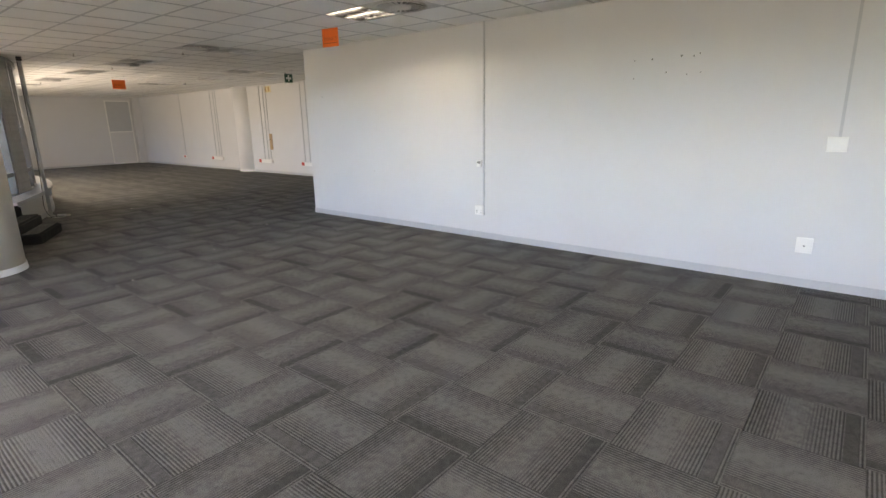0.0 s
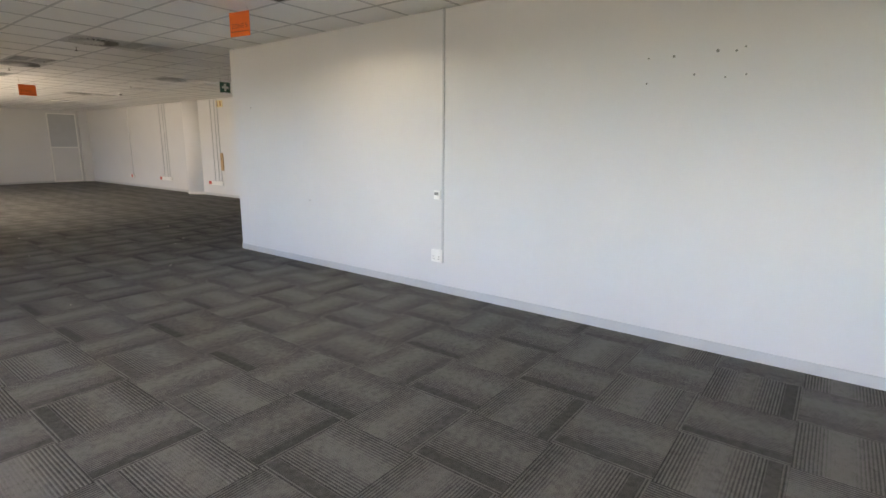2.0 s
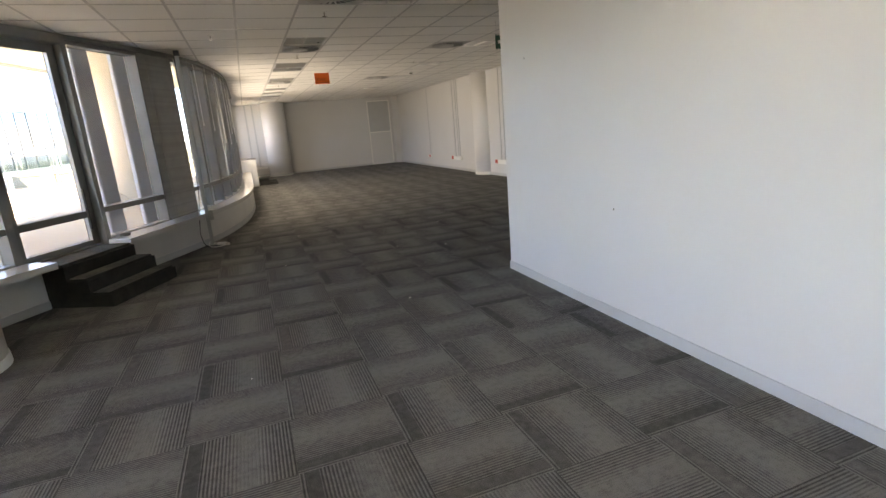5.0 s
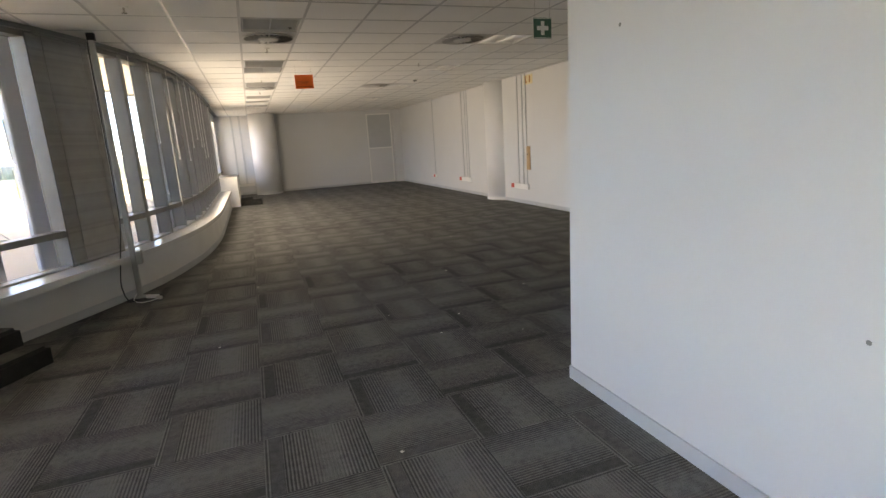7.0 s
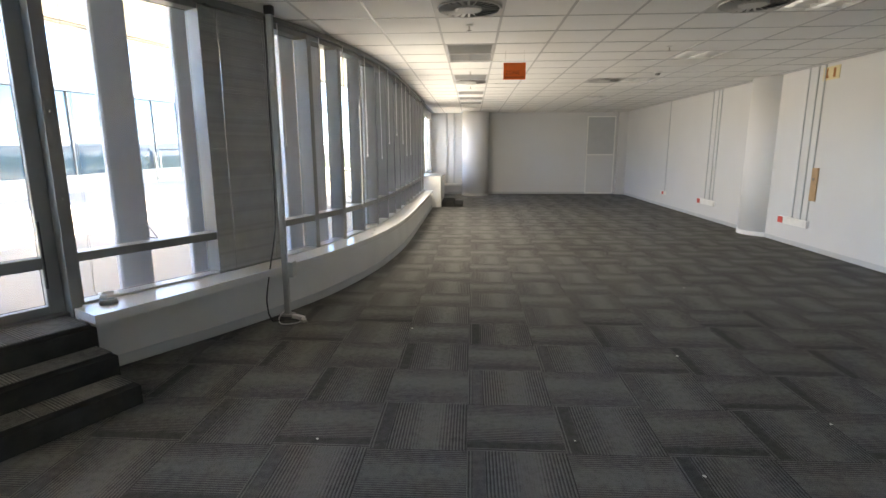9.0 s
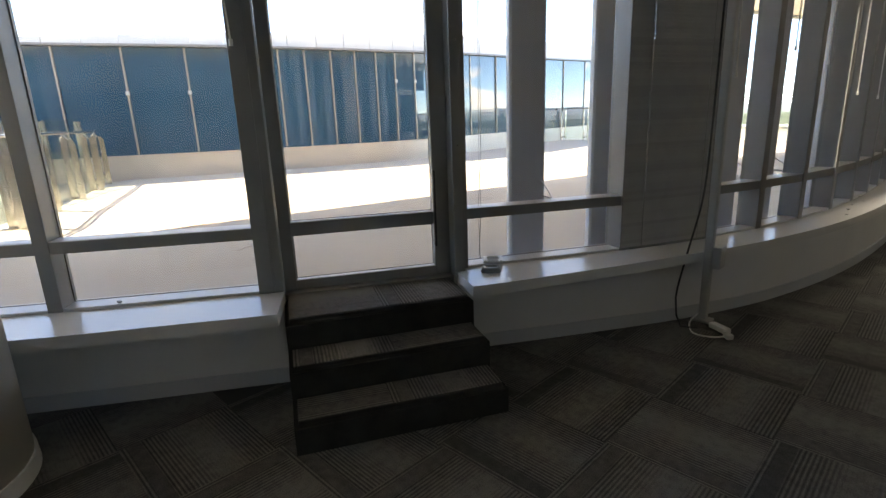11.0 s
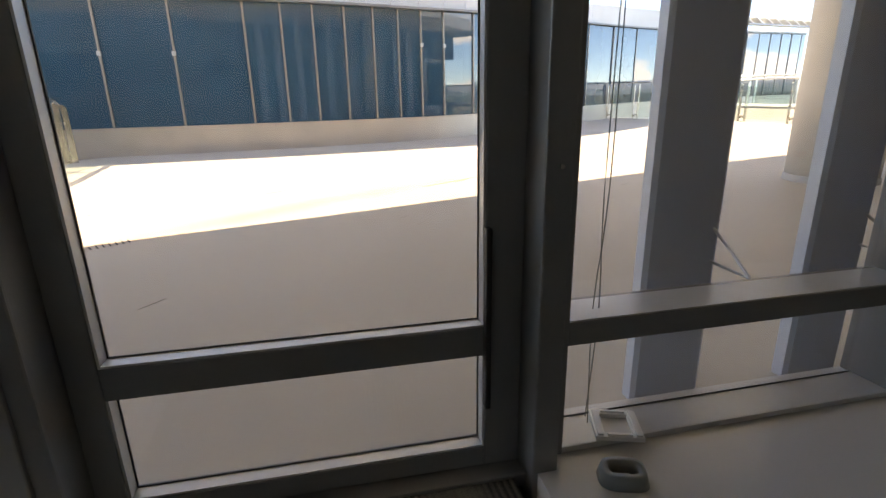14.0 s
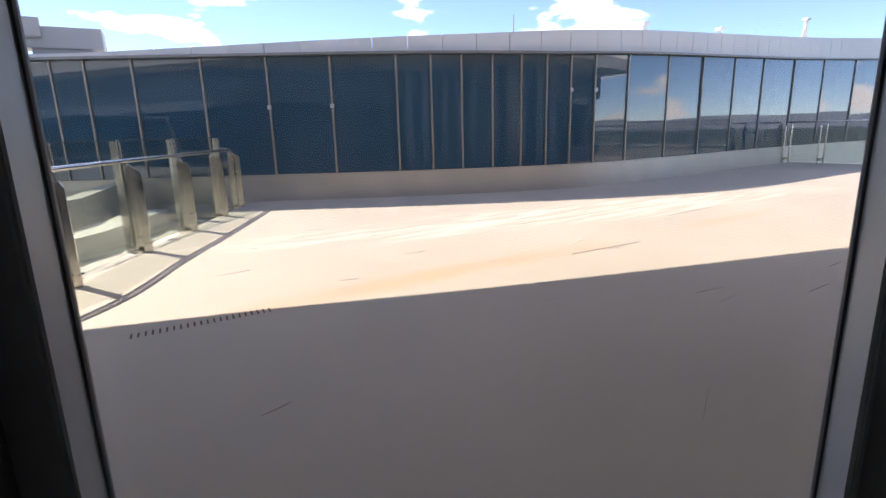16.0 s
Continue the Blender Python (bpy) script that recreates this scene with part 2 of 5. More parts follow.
def carpet_mat():
    """Charcoal carpet: across each piece a black band, combed fine lines and a plain mottled middle, by the piece's own UV."""
    m = bpy.data.materials.new("charcoal_striped_carpet")
    m.use_nodes = True
    n, l = m.node_tree.nodes, m.node_tree.links
    b = n["Principled BSDF"]
    b.inputs["Roughness"].default_value = 0.95
    b.inputs["Specular IOR Level"].default_value = 0.15
    uv = n.new("ShaderNodeUVMap")
    sep = n.new("ShaderNodeSeparateXYZ")
    l.new(uv.outputs[0], sep.inputs[0])

    def ramp(stops, src):
        r = n.new("ShaderNodeValToRGB")
        r.color_ramp.interpolation = "LINEAR"
        e = r.color_ramp.elements
        e[0].position, e[0].color = stops[0][0], (*[stops[0][1]] * 3, 1)
        e[1].position, e[1].color = stops[-1][0], (*[stops[-1][1]] * 3, 1)
        for p, v in stops[1:-1]:
            k = e.new(p)
            k.color = (*[v] * 3, 1)
        l.new(src, r.inputs[0])
        return r.outputs[0]

    base = ramp([(0.0, 0.66), (0.055, 0.66), (0.06, 0.32), (0.165, 0.32), (0.18, 0.62), (0.42, 0.76), (0.55, 0.95), (0.70, 0.92), (0.82, 0.70), (1.0, 0.62)], sep.outputs[0])
    lines = ramp([(0.0, 1), (0.055, 1), (0.06, 0), (0.175, 0), (0.18, 1), (0.40, 0.75), (0.52, 0.1), (0.66, 0.1), (0.76, 0.8), (1.0, 1)], sep.outputs[0])
    wave = n.new("ShaderNodeMath")
    wave.operation = "MULTIPLY"
    wave.inputs[1].default_value = 2 * math.pi * 30
    l.new(sep.outputs[0], wave.inputs[0])
    sine = n.new("ShaderNodeMath")
    sine.operation = "SINE"
    l.new(wave.outputs[0], sine.inputs[0])
    amp = n.new("ShaderNodeMath")
    amp.operation = "MULTIPLY"
    l.new(sine.outputs[0], amp.inputs[0])
    l.new(lines, amp.inputs[1])
    tot = n.new("ShaderNodeMath")
    tot.operation = "MULTIPLY_ADD"
    tot.inputs[1].default_value = 0.36
    l.new(amp.outputs[0], tot.inputs[0])
    l.new(base, tot.inputs[2])
    band = ramp([(0.0, 0), (0.058, 0), (0.06, 1), (0.165, 1), (0.17, 0), (1.0, 0)], sep.outputs[0])
    fade = n.new("ShaderNodeObjectInfo")
    isl = n.new("ShaderNodeNewGeometry")
    both0 = n.new("ShaderNodeMath")
    both0.operation = "MAXIMUM"
    l.new(fade.outputs["Random"], both0.inputs[0])
    l.new(isl.outputs["Random Per Island"], both0.inputs[1])
    lift = n.new("ShaderNodeMath")
    lift.operation = "MULTIPLY"
    l.new(band, lift.inputs[0])
    l.new(both0.outputs[0], lift.inputs[1])
    tot2 = n.new("ShaderNodeMath")
    tot2.operation = "MULTIPLY_ADD"
    tot2.inputs[1].default_value = 0.30
    l.new(lift.outputs[0], tot2.inputs[0])
    l.new(tot.outputs[0], tot2.inputs[2])
    tot = tot2
    geo = n.new("ShaderNodeNewGeometry")
    speck, mott, traffic = n.new("ShaderNodeTexNoise"), n.new("ShaderNodeTexNoise"), n.new("ShaderNodeTexNoise")
    for node, s in ((speck, 220.0), (mott, 26.0), (traffic, 0.8)):
        node.inputs["Scale"].default_value, node.inputs["Detail"].default_value = s, 4
        l.new(geo.outputs["Position"], node.inputs["Vector"])
    acc = tot.outputs[0]
    for node, lo, hi in ((speck, 0.55, 1.45), (mott, 0.72, 1.28), (traffic, 0.80, 1.2)):
        mr = n.new("ShaderNodeMapRange")
        mr.inputs["From Min"].default_value, mr.inputs["From Max"].default_value = 0.25, 0.75
        mr.inputs["To Min"].default_value, mr.inputs["To Max"].default_value = lo, hi
        l.new(node.outputs["Fac"], mr.inputs[0])
        mu = n.new("ShaderNodeMath")
        mu.operation = "MULTIPLY"
        l.new(acc, mu.inputs[0])
        l.new(mr.outputs[0], mu.inputs[1])
        acc = mu.outputs[0]
    oi = n.new("ShaderNodeObjectInfo")
    both = n.new("ShaderNodeMath")
    both.operation = "ADD"
    l.new(oi.outputs["Random"], both.inputs[0])
    l.new(geo.outputs["Random Per Island"], both.inputs[1])
    pv = n.new("ShaderNodeMapRange")
    pv.inputs["From Max"].default_value = 2.0
    pv.inputs["To Min"].default_value, pv.inputs["To Max"].default_value = 0.8, 1.2
    l.new(both.outputs[0], pv.inputs[0])
    mu = n.new("ShaderNodeMath")
    mu.operation = "MULTIPLY"
    l.new(acc, mu.inputs[0])
    l.new(pv.outputs[0], mu.inputs[1])
    col = n.new("ShaderNodeMixRGB")
    col.inputs[1].default_value, col.inputs[2].default_value = (0.006, 0.0065, 0.007, 1), (0.170, 0.168, 0.162, 1)
    l.new(mu.outputs[0], col.inputs[0])
    l.new(col.outputs[0], b.inputs["Base Color"])
    bp = n.new("ShaderNodeBump")
    bp.inputs["Strength"].default_value, bp.inputs["Distance"].default_value = 0.5, 0.004
    hs = n.new("ShaderNodeMath")
    hs.operation = "ADD"
    l.new(speck.outputs["Fac"], hs.inputs[0])
    l.new(amp.outputs[0], hs.inputs[1])
    l.new(hs.outputs[0], bp.inputs["Height"])
    l.new(bp.outputs[0], b.inputs["Normal"])
    return m


CARPET = carpet_mat()
CARPET_DARK = mat("charcoal_step_carpet", (0.045, 0.045, 0.043), 0.95, var=0.25, scale=9, fine=220, bump=0.08, spec=0.1)


# ---- mesh helpers ----
def mesh_of(name, bm, material, smooth=False):
    me = bpy.data.meshes.new(name)
    bm.normal_update()
    bm.to_mesh(me)
    bm.free()
    me.materials.append(material)
    if smooth:
        for p in me.polygons:
            p.use_smooth = True
    return me


def part(name, bm, material, parent=None, label="", smooth=False):
    ob = new(name, mesh_of(name, bm, material, smooth))
    if parent:
        ob.parent = parent
        ob.matrix_parent_inverse = parent.matrix_basis.inverted()
    if label:
        tagged(ob, label=label)
    return ob


def thing(name, m, label, category, group="", kind=""):
    ob = new(name)
    ob.empty_display_size = 0.1
    ob.matrix_basis = m
    return tagged(ob, label, category, group, kind)


def box(bm, x0, y0, z0, x1, y1, z1, m=None, bevel=0.0):
    """A box between two corners, turned by m, with bevelled edges."""
    mm = Matrix.LocRotScale(((x0 + x1) / 2, (y0 + y1) / 2, (z0 + z1) / 2), None, (abs(x1 - x0), abs(y1 - y0), abs(z1 - z0)))
    g = bmesh.ops.create_cube(bm, size=1, matrix=mm)
    vs = g["verts"]
    if bevel:
        es = list({e for v in vs for e in v.link_edges})
        r = bmesh.ops.bevel(bm, geom=es, offset=bevel, segments=2, affect="EDGES", profile=0.6)
        vs = list({v for f in r["faces"] for v in f.verts} | {v for v in vs if v.is_valid})
        vs = connected(vs)
    if m is not None:
        bmesh.ops.transform(bm, matrix=m, verts=vs)
    return bm


def connected(vs):
    seen, todo = set(vs), list(vs)
    while todo:
        for e in todo.pop().link_edges:
            for w in e.verts:
                if w not in seen:
                    seen.add(w)
                    todo.append(w)
    return list(seen)


def cube(x0, y0, z0, x1, y1, z1, m=None, bevel=0.0):
    return box(bmesh.new(), x0, y0, z0, x1, y1, z1, m, bevel)


def tube(bm, points, r, sides=10, closed=False):
    """A round bar along a line of points."""
    pts = [Vector(p) for p in points]
    rings = []
    for i, p in enumerate(pts):
        a, c = pts[max(i - 1, 0)], pts[min(i + 1, len(pts) - 1)]
        q = (c - a).to_track_quat("Z", "Y").to_matrix()
        rings.append([bm.verts.new(p + q @ Vector((r * math.cos(k * 2 * math.pi / sides), r * math.sin(k * 2 * math.pi / sides), 0))) for k in range(sides)])
    for a, c in zip(rings, rings[1:]):
        for k in range(sides):
            bm.faces.new((a[k], a[(k + 1) % sides], c[(k + 1) % sides], c[k]))
    bm.faces.new(rings[0][::-1])
    bm.faces.new(rings[-1])
    return bm


def prism(bm, outline, z0, z1):
    """An upright solid over a closed outline, anticlockwise."""
    lo = [bm.verts.new((x, y, z0)) for x, y in outline]
    hi = [bm.verts.new((x, y, z1)) for x, y in outline]
    bm.faces.new(lo[::-1])
    bm.faces.new(hi)
    k = len(outline)
    for i in range(k):
        bm.faces.new((lo[i], lo[(i + 1) % k], hi[(i + 1) % k], hi[i]))
    return bm


def along(p, q):
    """The frame of a stretch from p to q: x along it, y to its left (outwards), z up, origin at p; and its length."""
    d = Vector((q[0] - p[0], q[1] - p[1]))
    return pose(p[0], p[1], 0, 0, 0, math.degrees(math.atan2(d.y, d.x))), d.length


def offset(line, d):
    """The line moved by d to its left."""
    out = []
    for i, p in enumerate(line):
        a, c = line[max(i - 1, 0)], line[min(i + 1, len(line) - 1)]
        t = Vector((c[0] - a[0], c[1] - a[1])).normalized()
        out.append((p[0] - t.y * d, p[1] + t.x * d))
    return out


def ribbon(line, d0, d1, z0, z1):
    """A solid strip that follows a line, from d0 to d1 to its left."""
    return prism(bmesh.new(), offset(line, d0) + offset(line, d1)[::-1], z0, z1)


def smooth_line(pts, step=0.3):
    """A fine line through points, by a Catmull-Rom curve."""
    out, n = [], len(pts)
    for i in range(n - 1):
        a, b, c, d = (Vector(pts[max(i - 1, 0)]), Vector(pts[i]), Vector(pts[i + 1]), Vector(pts[min(i + 2, n - 1)]))
        k = max(1, round((c - b).length / step))
        for j in range(k):
            t = j / k
            out.append(tuple(0.5 * (2 * b + (c - a) * t + (2 * a - 5 * b + 4 * c - d) * t * t + (3 * b - a - 3 * c + d) * t ** 3)))
    return out + [tuple(pts[-1])]


def setting(ob, label="", category=""):
    return tagged(ob, label, category, kind="structure")


CZ = 2.645          # ceiling
TZ = 0.345          # terrace
WX = 5.344          # near wall's face
EX = 9.09           # far east wall's face
NY = 24.05          # north wall's face

# window line, inner face of the frames, walked from south to north
LEFT = [(-2.7, 4.6), (-1.9, 5.35), (-1.2, 6.2), (-0.27, 7.14), (0.385, 8.06), (0.975, 8.93)]
RIGHT = [(1.457, 9.875), (1.995, 10.825), (2.275, 11.42), (2.47, 11.98), (2.62, 12.54), (2.73, 13.12), (2.80, 13.71), (2.845, 14.30), (2.865, 14.90), (2.87, 15.50),
         (2.87, 16.10), (2.87, 16.70), (2.87, 17.30), (2.87, 17.90), (2.87, 18.50), (2.87, 19.10), (2.87, 19.70)]
DOOR_L, DOOR_R = Vector((0.912, 9.012)), Vector((1.393, 9.840))
INWARD = Vector((0.869, -0.495))

# ---- floor, ceiling, walls ----
setting(part("floor", cube(-3.5, -7, -0.12, 10.5, 26, -0.006), mat("screed_under_carpet", (0.05, 0.05, 0.05), 0.95)), "concrete floor slab under the carpet tiles", "floor")
bm = bmesh.new()
room = offset(LEFT, 0.02) + [(0.86, 9.5)] + offset(RIGHT, 0.02)
prism(bm, [(x, y) for x, y in [(10.5, -7), (10.5, 26), (2.85, 26)] + room[::-1] + [(-3.2, 4.0), (-3.2, -7)]], CZ + 0.15, CZ + 0.22)


def inside(x, y):
    poly = offset(LEFT, -0.02) + offset(RIGHT, -0.02)
    if y < 4.7:
        return x > -2.8
    for (xa, ya), (xb, yb) in zip(poly, poly[1:]):
        if ya <= y < yb:
            return x > xa + (xb - xa) * (y - ya) / (yb - ya)
    return x > 2.85


def line_x(y):
    """The window line's x, a little way into the frames, at y."""
    poly = offset(LEFT, 0.07) + offset(RIGHT, 0.07)
    for (xa, ya), (xb, yb) in zip(poly, poly[1:]):
        if ya <= y < yb:
            return xa + (xb - xa) * (y - ya) / (yb - ya)
    return -2.9 if y < 4.7 else 2.70


GX, GY, GX0, GY0 = 0.578, 0.602, 3.772, 11.6
# Only (0, -12) is a known lit lamp; the rest are unseen, added for floor light.
LIT_WITH_FILL = {(0, -12), (-3, -13), (-3, -18), (-7, -13), (-7, -18), (-3, -22)}
LAMPS = [(0, -2), (0, 3), (0, 12), (1, -6), (0, -12), (5, -1), (5, 3), (5, 7), (5, 12), (-3, -13), (-3, -18), (-7, -13), (-7, -18), (-3, -22)]
DIFFUSERS = [(0, -1), (0, -6), (0, 7), (0, -13), (4, -1), (4, 7)]
GRILLES = [(0, 2), (0, 6), (0, 10), (0, 14)]
FITTED = set(LAMPS + DIFFUSERS + GRILLES)
rnd = random.Random(3)
for i in range(-12, 11):
    for j in range(-30, 21):
        x, y = GX0 + i * GX, GY0 + j * GY
        if (i, j) in FITTED or y > NY or y < -6.8 or x > 9.4:
            continue
        xa, xb = max(x + 0.010, line_x(y)), max(x + 0.010, line_x(y + GY))
        if max(xa, xb) < x + GX - 0.02:
            d = rnd.uniform(-0.0015, 0.0015)
            prism(bm, [(xa, y + 0.010), (x + GX - 0.010, y + 0.010), (x + GX - 0.010, y + GY - 0.010), (xb, y + GY - 0.010)], CZ + 0.004 + d, CZ + 0.02)
for f in bm.faces:
    f.material_index = 1 if f.calc_center_median().z < CZ + 0.1 else 0
n0 = len(bm.faces)
for i in range(-12, 11):
    x = GX0 + i * GX
    ys = [y for y in (k * 0.1 - 6.9 for k in range(310)) if y < NY and inside(x - 0.02, y)]
    if ys and x < 9.4:
        box(bm, x - 0.012, ys[0], CZ + 0.0005, x + 0.012, ys[-1], CZ + 0.03)
for j in range(-30, 21):
    y = GY0 + j * GY
    xs = [x for x in (k * 0.05 - 3.0 for k in range(250)) if inside(x, y)]
    if xs and -6.9 < y < NY:
        box(bm, xs[0], y - 0.012, CZ + 0.001, 9.4, y + 0.012, CZ + 0.029)
bm.faces.ensure_lookup_table()
for f in bm.faces[n0:]:
    f.material_index = 0
ceiling = setting(part("ceiling", bm, CEIL_GRID), "suspended ceiling of off-white mineral tiles in a metal grid", "ceiling")
ceiling.data.materials.append(CEIL)

setting(part("wall_east", cube(WX, -7, 0, WX + 0.15, 7.49, CZ), WALL), "white painted office partition wall with marks", "wall")
setting(part("wall_return", cube(WX + 0.15, 7.34, 0, 9.3, 7.488, CZ), WALL), "white painted return of the partition", "wall")
setting(part("wall_far_east", cube(EX, 7.5, 0, EX + 0.2, 26, CZ), WALL), "long white painted wall", "wall")
setting(part("wall_north", cube(2.6, NY, 0, EX, NY + 0.2, CZ), WALL), "white painted end wall", "wall")
setting(part("wall_south", cube(-3.5, -7.2, 0, WX, -7, CZ), WALL), "white painted wall", "wall")
setting(part("wall_corner_pillar", cube(8.80, NY - 0.16, 0, EX - 0.002, NY - 0.002, CZ - 0.002), WALL), "white painted corner pillar", "wall")
setting(part("baseboard_east", cube(WX - 0.014, -6.9, 0, WX - 0.001, 7.49, 0.078, bevel=0.003), SKIRT), "pale grey painted skirting board", "skirting")
setting(part("baseboard_return", cube(WX, 7.491, 0, EX, 7.504, 0.07, bevel=0.003), SKIRT), "pale grey painted skirting board", "skirting")
setting(part("baseboard_far_east", cube(EX - 0.014, 7.6, 0, EX - 0.001, NY - 0.2, 0.07, bevel=0.003), SKIRT), "pale grey painted skirting board", "skirting")
setting(part("baseboard_north", cube(3.3, NY - 0.014, 0, 8.8, NY - 0.001, 0.07, bevel=0.003), SKIRT), "pale grey painted skirting board", "skirting")
setting(part("wall_south_west", cube(-3.5, -7, 0, -3.2, -5, CZ), WALL), "white painted wall", "wall")
# Unseen west opening, narrowed above and below to cut daylight on the partition.
setting(part("wall_west_upper", cube(-3.3, -5, 2.35, -3.1, 4.5, CZ), WALL), "unseen white window head sized to limit daylight", "wall")
setting(part("wall_west_lower", cube(-3.3, -5, 0, -3.1, 4.5, 0.6), SILL_WALL), "unseen white window parapet sized to limit daylight", "wall")


def round_column(x, y, r, z0, z1, material, label, skirt):
    c = thing("round_column", pose(x, y, z0), label, "column", kind="structure")
    bm = bmesh.new()
    bmesh.ops.create_cone(bm, cap_ends=True, segments=48, radius1=r, radius2=r, depth=z1 - z0, matrix=pose(x, y, (z0 + z1) / 2))
    part("shaft", bm, material, c, smooth=False)
    for p in c.children[0].data.polygons:
        p.use_smooth = len(p.vertices) == 4
    if skirt:
        bm = bmesh.new()
        bmesh.ops.create_cone(bm, cap_ends=True, segments=48, radius1=r + 0.014, radius2=r + 0.010, depth=0.07, matrix=pose(x, y, z0 + 0.036))
        part("skirting", bm, skirt, c, "pale painted skirting ring")
    return c


round_column(0.84, 7.42, 0.42, 0, CZ, COLUMN, "round beige plastered column with white skirting ring", PVC)
round_column(9.28, 15.98, 0.42, 0, CZ, COLUMN_WHITE, "round white plastered column half built into the wall", PVC)
round_column(4.20, 23.62, 0.42, 0, CZ, COLUMN_WHITE, "round white plastered column before the end wall", SKIRT)
round_column(0.80, 15.72, 0.42, TZ, 3.54, COLUMN, "round beige plastered column on the terrace", CONCRETE)

# ---- window line ----
SILL_Z, TR_Z = 0.474, 0.761
left_line, right_line = smooth_line(LEFT[:-1] + [(0.998, 8.965)], 0.15), smooth_line([(1.432, 9.832)] + RIGHT[1:], 0.15)


def strip(line, outer, fronts, z0, z1):
    """A solid along a line from its outer offset to a front whose depth changes on the way."""
    front = [offset(line, -d)[i] for i, d in enumerate(fronts)]
    return prism(bmesh.new(), front[::1] + offset(line, outer)[::-1], z0, z1)


def sill(line, label):
    """Low wall under the windows with a thick glossy white board on it, deepest by the door."""
    depth = [0.335 - 0.085 * min(1, max(0, (y - 10.0) / 1.1)) for x, y in line]
    w = thing("window_sill_wall", pose(line[0][0], line[0][1], 0), label, "sill wall", kind="structure")
    part("parapet", strip(line, 0.17, [min(d - 0.045, 0.115 + 0.05 * max(0, y - 10.0)) for d, (x, y) in zip(depth, line)], 0, 0.40), SILL_WALL, w)
    part("sill_board", strip(line, 0.012, depth, 0.401, 0.462), SILL_TOP, w, "glossy white window board")
    part("skirting", strip(line, 0.0, [min(d - 0.033, 0.127 + 0.05 * max(0, y - 10.0)) for d, (x, y) in zip(depth, line)], 0, 0.08), SKIRT, w)
    return w


sill(left_line, "white low wall with glossy sill under the windows")
sill(right_line, "white low wall with glossy sill curving along windows")


def window_unit(k, p, q, group):
    """One bay: mullion at its start, bottom rail, transom, head and two panes set towards the outside."""
    m, w = along(p, q)
    u = thing("window_%d" % k, m, "aluminium framed window bay with low transom", "window", group, "structure")
    part("mullion", cube(-0.034, -0.004, SILL_Z - 0.011, 0.034, 0.15, CZ, m, 0.004), ALU, u)
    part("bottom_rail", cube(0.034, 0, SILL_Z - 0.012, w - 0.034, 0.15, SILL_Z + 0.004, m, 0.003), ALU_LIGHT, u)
    part("transom", cube(0.034, 0, TR_Z - 0.004, w - 0.034, 0.14, TR_Z + 0.055, m, 0.004), ALU, u)
    # Paler plate added to paint the daylight on the transom's upper face.
    part("transom_cap", cube(0.036, 0.003, TR_Z + 0.0552, w - 0.036, 0.116, TR_Z + 0.0585, m), ALU_LIGHT, u, "transom top with daylight painted as paler aluminium")
    part("head_rail", cube(0.034, 0, CZ - 0.09, w - 0.034, 0.15, CZ, m, 0.004), ALU, u)
    for z0, z1 in ((SILL_Z + 0.004, TR_Z - 0.004), (TR_Z + 0.055, CZ - 0.09)):
        g = part("pane", cube(0.036, 0.118, z0 + 0.002, w - 0.036, 0.124, z1 - 0.002, m), GLASS, u, "clear glass pane")
        g.visible_shadow = False
        bm = bmesh.new()
        for s in ((0.034, 0.114, z0, 0.038, 0.118, z1), (w - 0.038, 0.114, z0, w - 0.034, 0.118, z1), (0.038, 0.114, z0, w - 0.038, 0.118, z0 + 0.003), (0.038, 0.114, z1 - 0.003, w - 0.038, 0.118, z1)):
            box(bm, *s, m)
        part("gasket", bm, SEAL, u)
    return u


k = 0
for a, b in zip(LEFT, LEFT[1:]):
    k += 1
    window_unit(k, a, b, "windows south of the terrace door")
for a, b in zip(RIGHT, RIGHT[1:]):
    k += 1
    window_unit(k, a, b, "windows north of the terrace door")
m_l, w_l = along(LEFT[-2], LEFT[-1])
setting(part("window_door_post", cube(w_l - 0.085, -0.004, 0.463, w_l - 0.004, 0.15, CZ, m_l, 0.004), ALU), "aluminium post between window and terrace door", "post")
m_end, _ = along(RIGHT[-2], RIGHT[-1])
setting(part("window_end_post", cube(0.566, -0.004, 0.38, 0.634, 0.15, CZ, m_end, 0.004), ALU), "aluminium end post of the window row", "post")


def fin(p, q, s):
    """Vertical sun blade outside the window line at s along a bay, on a small bracket."""
    m, w = along(p, q)
    m = m @ pose(s, 0.34, 0)
    f = thing("sun_fin", m, "tall blue-grey aluminium sun blade outside windows", "sun blade", "sun blades along the windows", "structure")
    bm = bmesh.new()
    prism(bm, [(-0.125, -0.02), (-0.11, -0.03), (0.11, -0.03), (0.125, -0.02), (0.125, 0.02), (0.11, 0.03), (-0.11, 0.03), (-0.125, 0.02)], TZ, 3.54)
    bmesh.ops.transform(bm, matrix=m, verts=bm.verts)
    part("blade", bm, FIN, f)
    bm = bmesh.new()
    for za, zb in ((0.05, 0.05), (0.16, 0.05)):
        tube(bm, [m @ Vector((0.10, -0.02, TR_Z + za)), m @ Vector((0.10, -0.11, TR_Z + (za + zb) / 2)), m @ Vector((0.10, -0.19, TR_Z + zb))], 0.005, 8)
    part("bracket", bm, ALU_LIGHT, f, "pale aluminium bracket")
    return f


fin(RIGHT[0], RIGHT[1], 0.555)
for a, b in zip(RIGHT[1:], RIGHT[2:]):
    fin(a, b, 0.08)

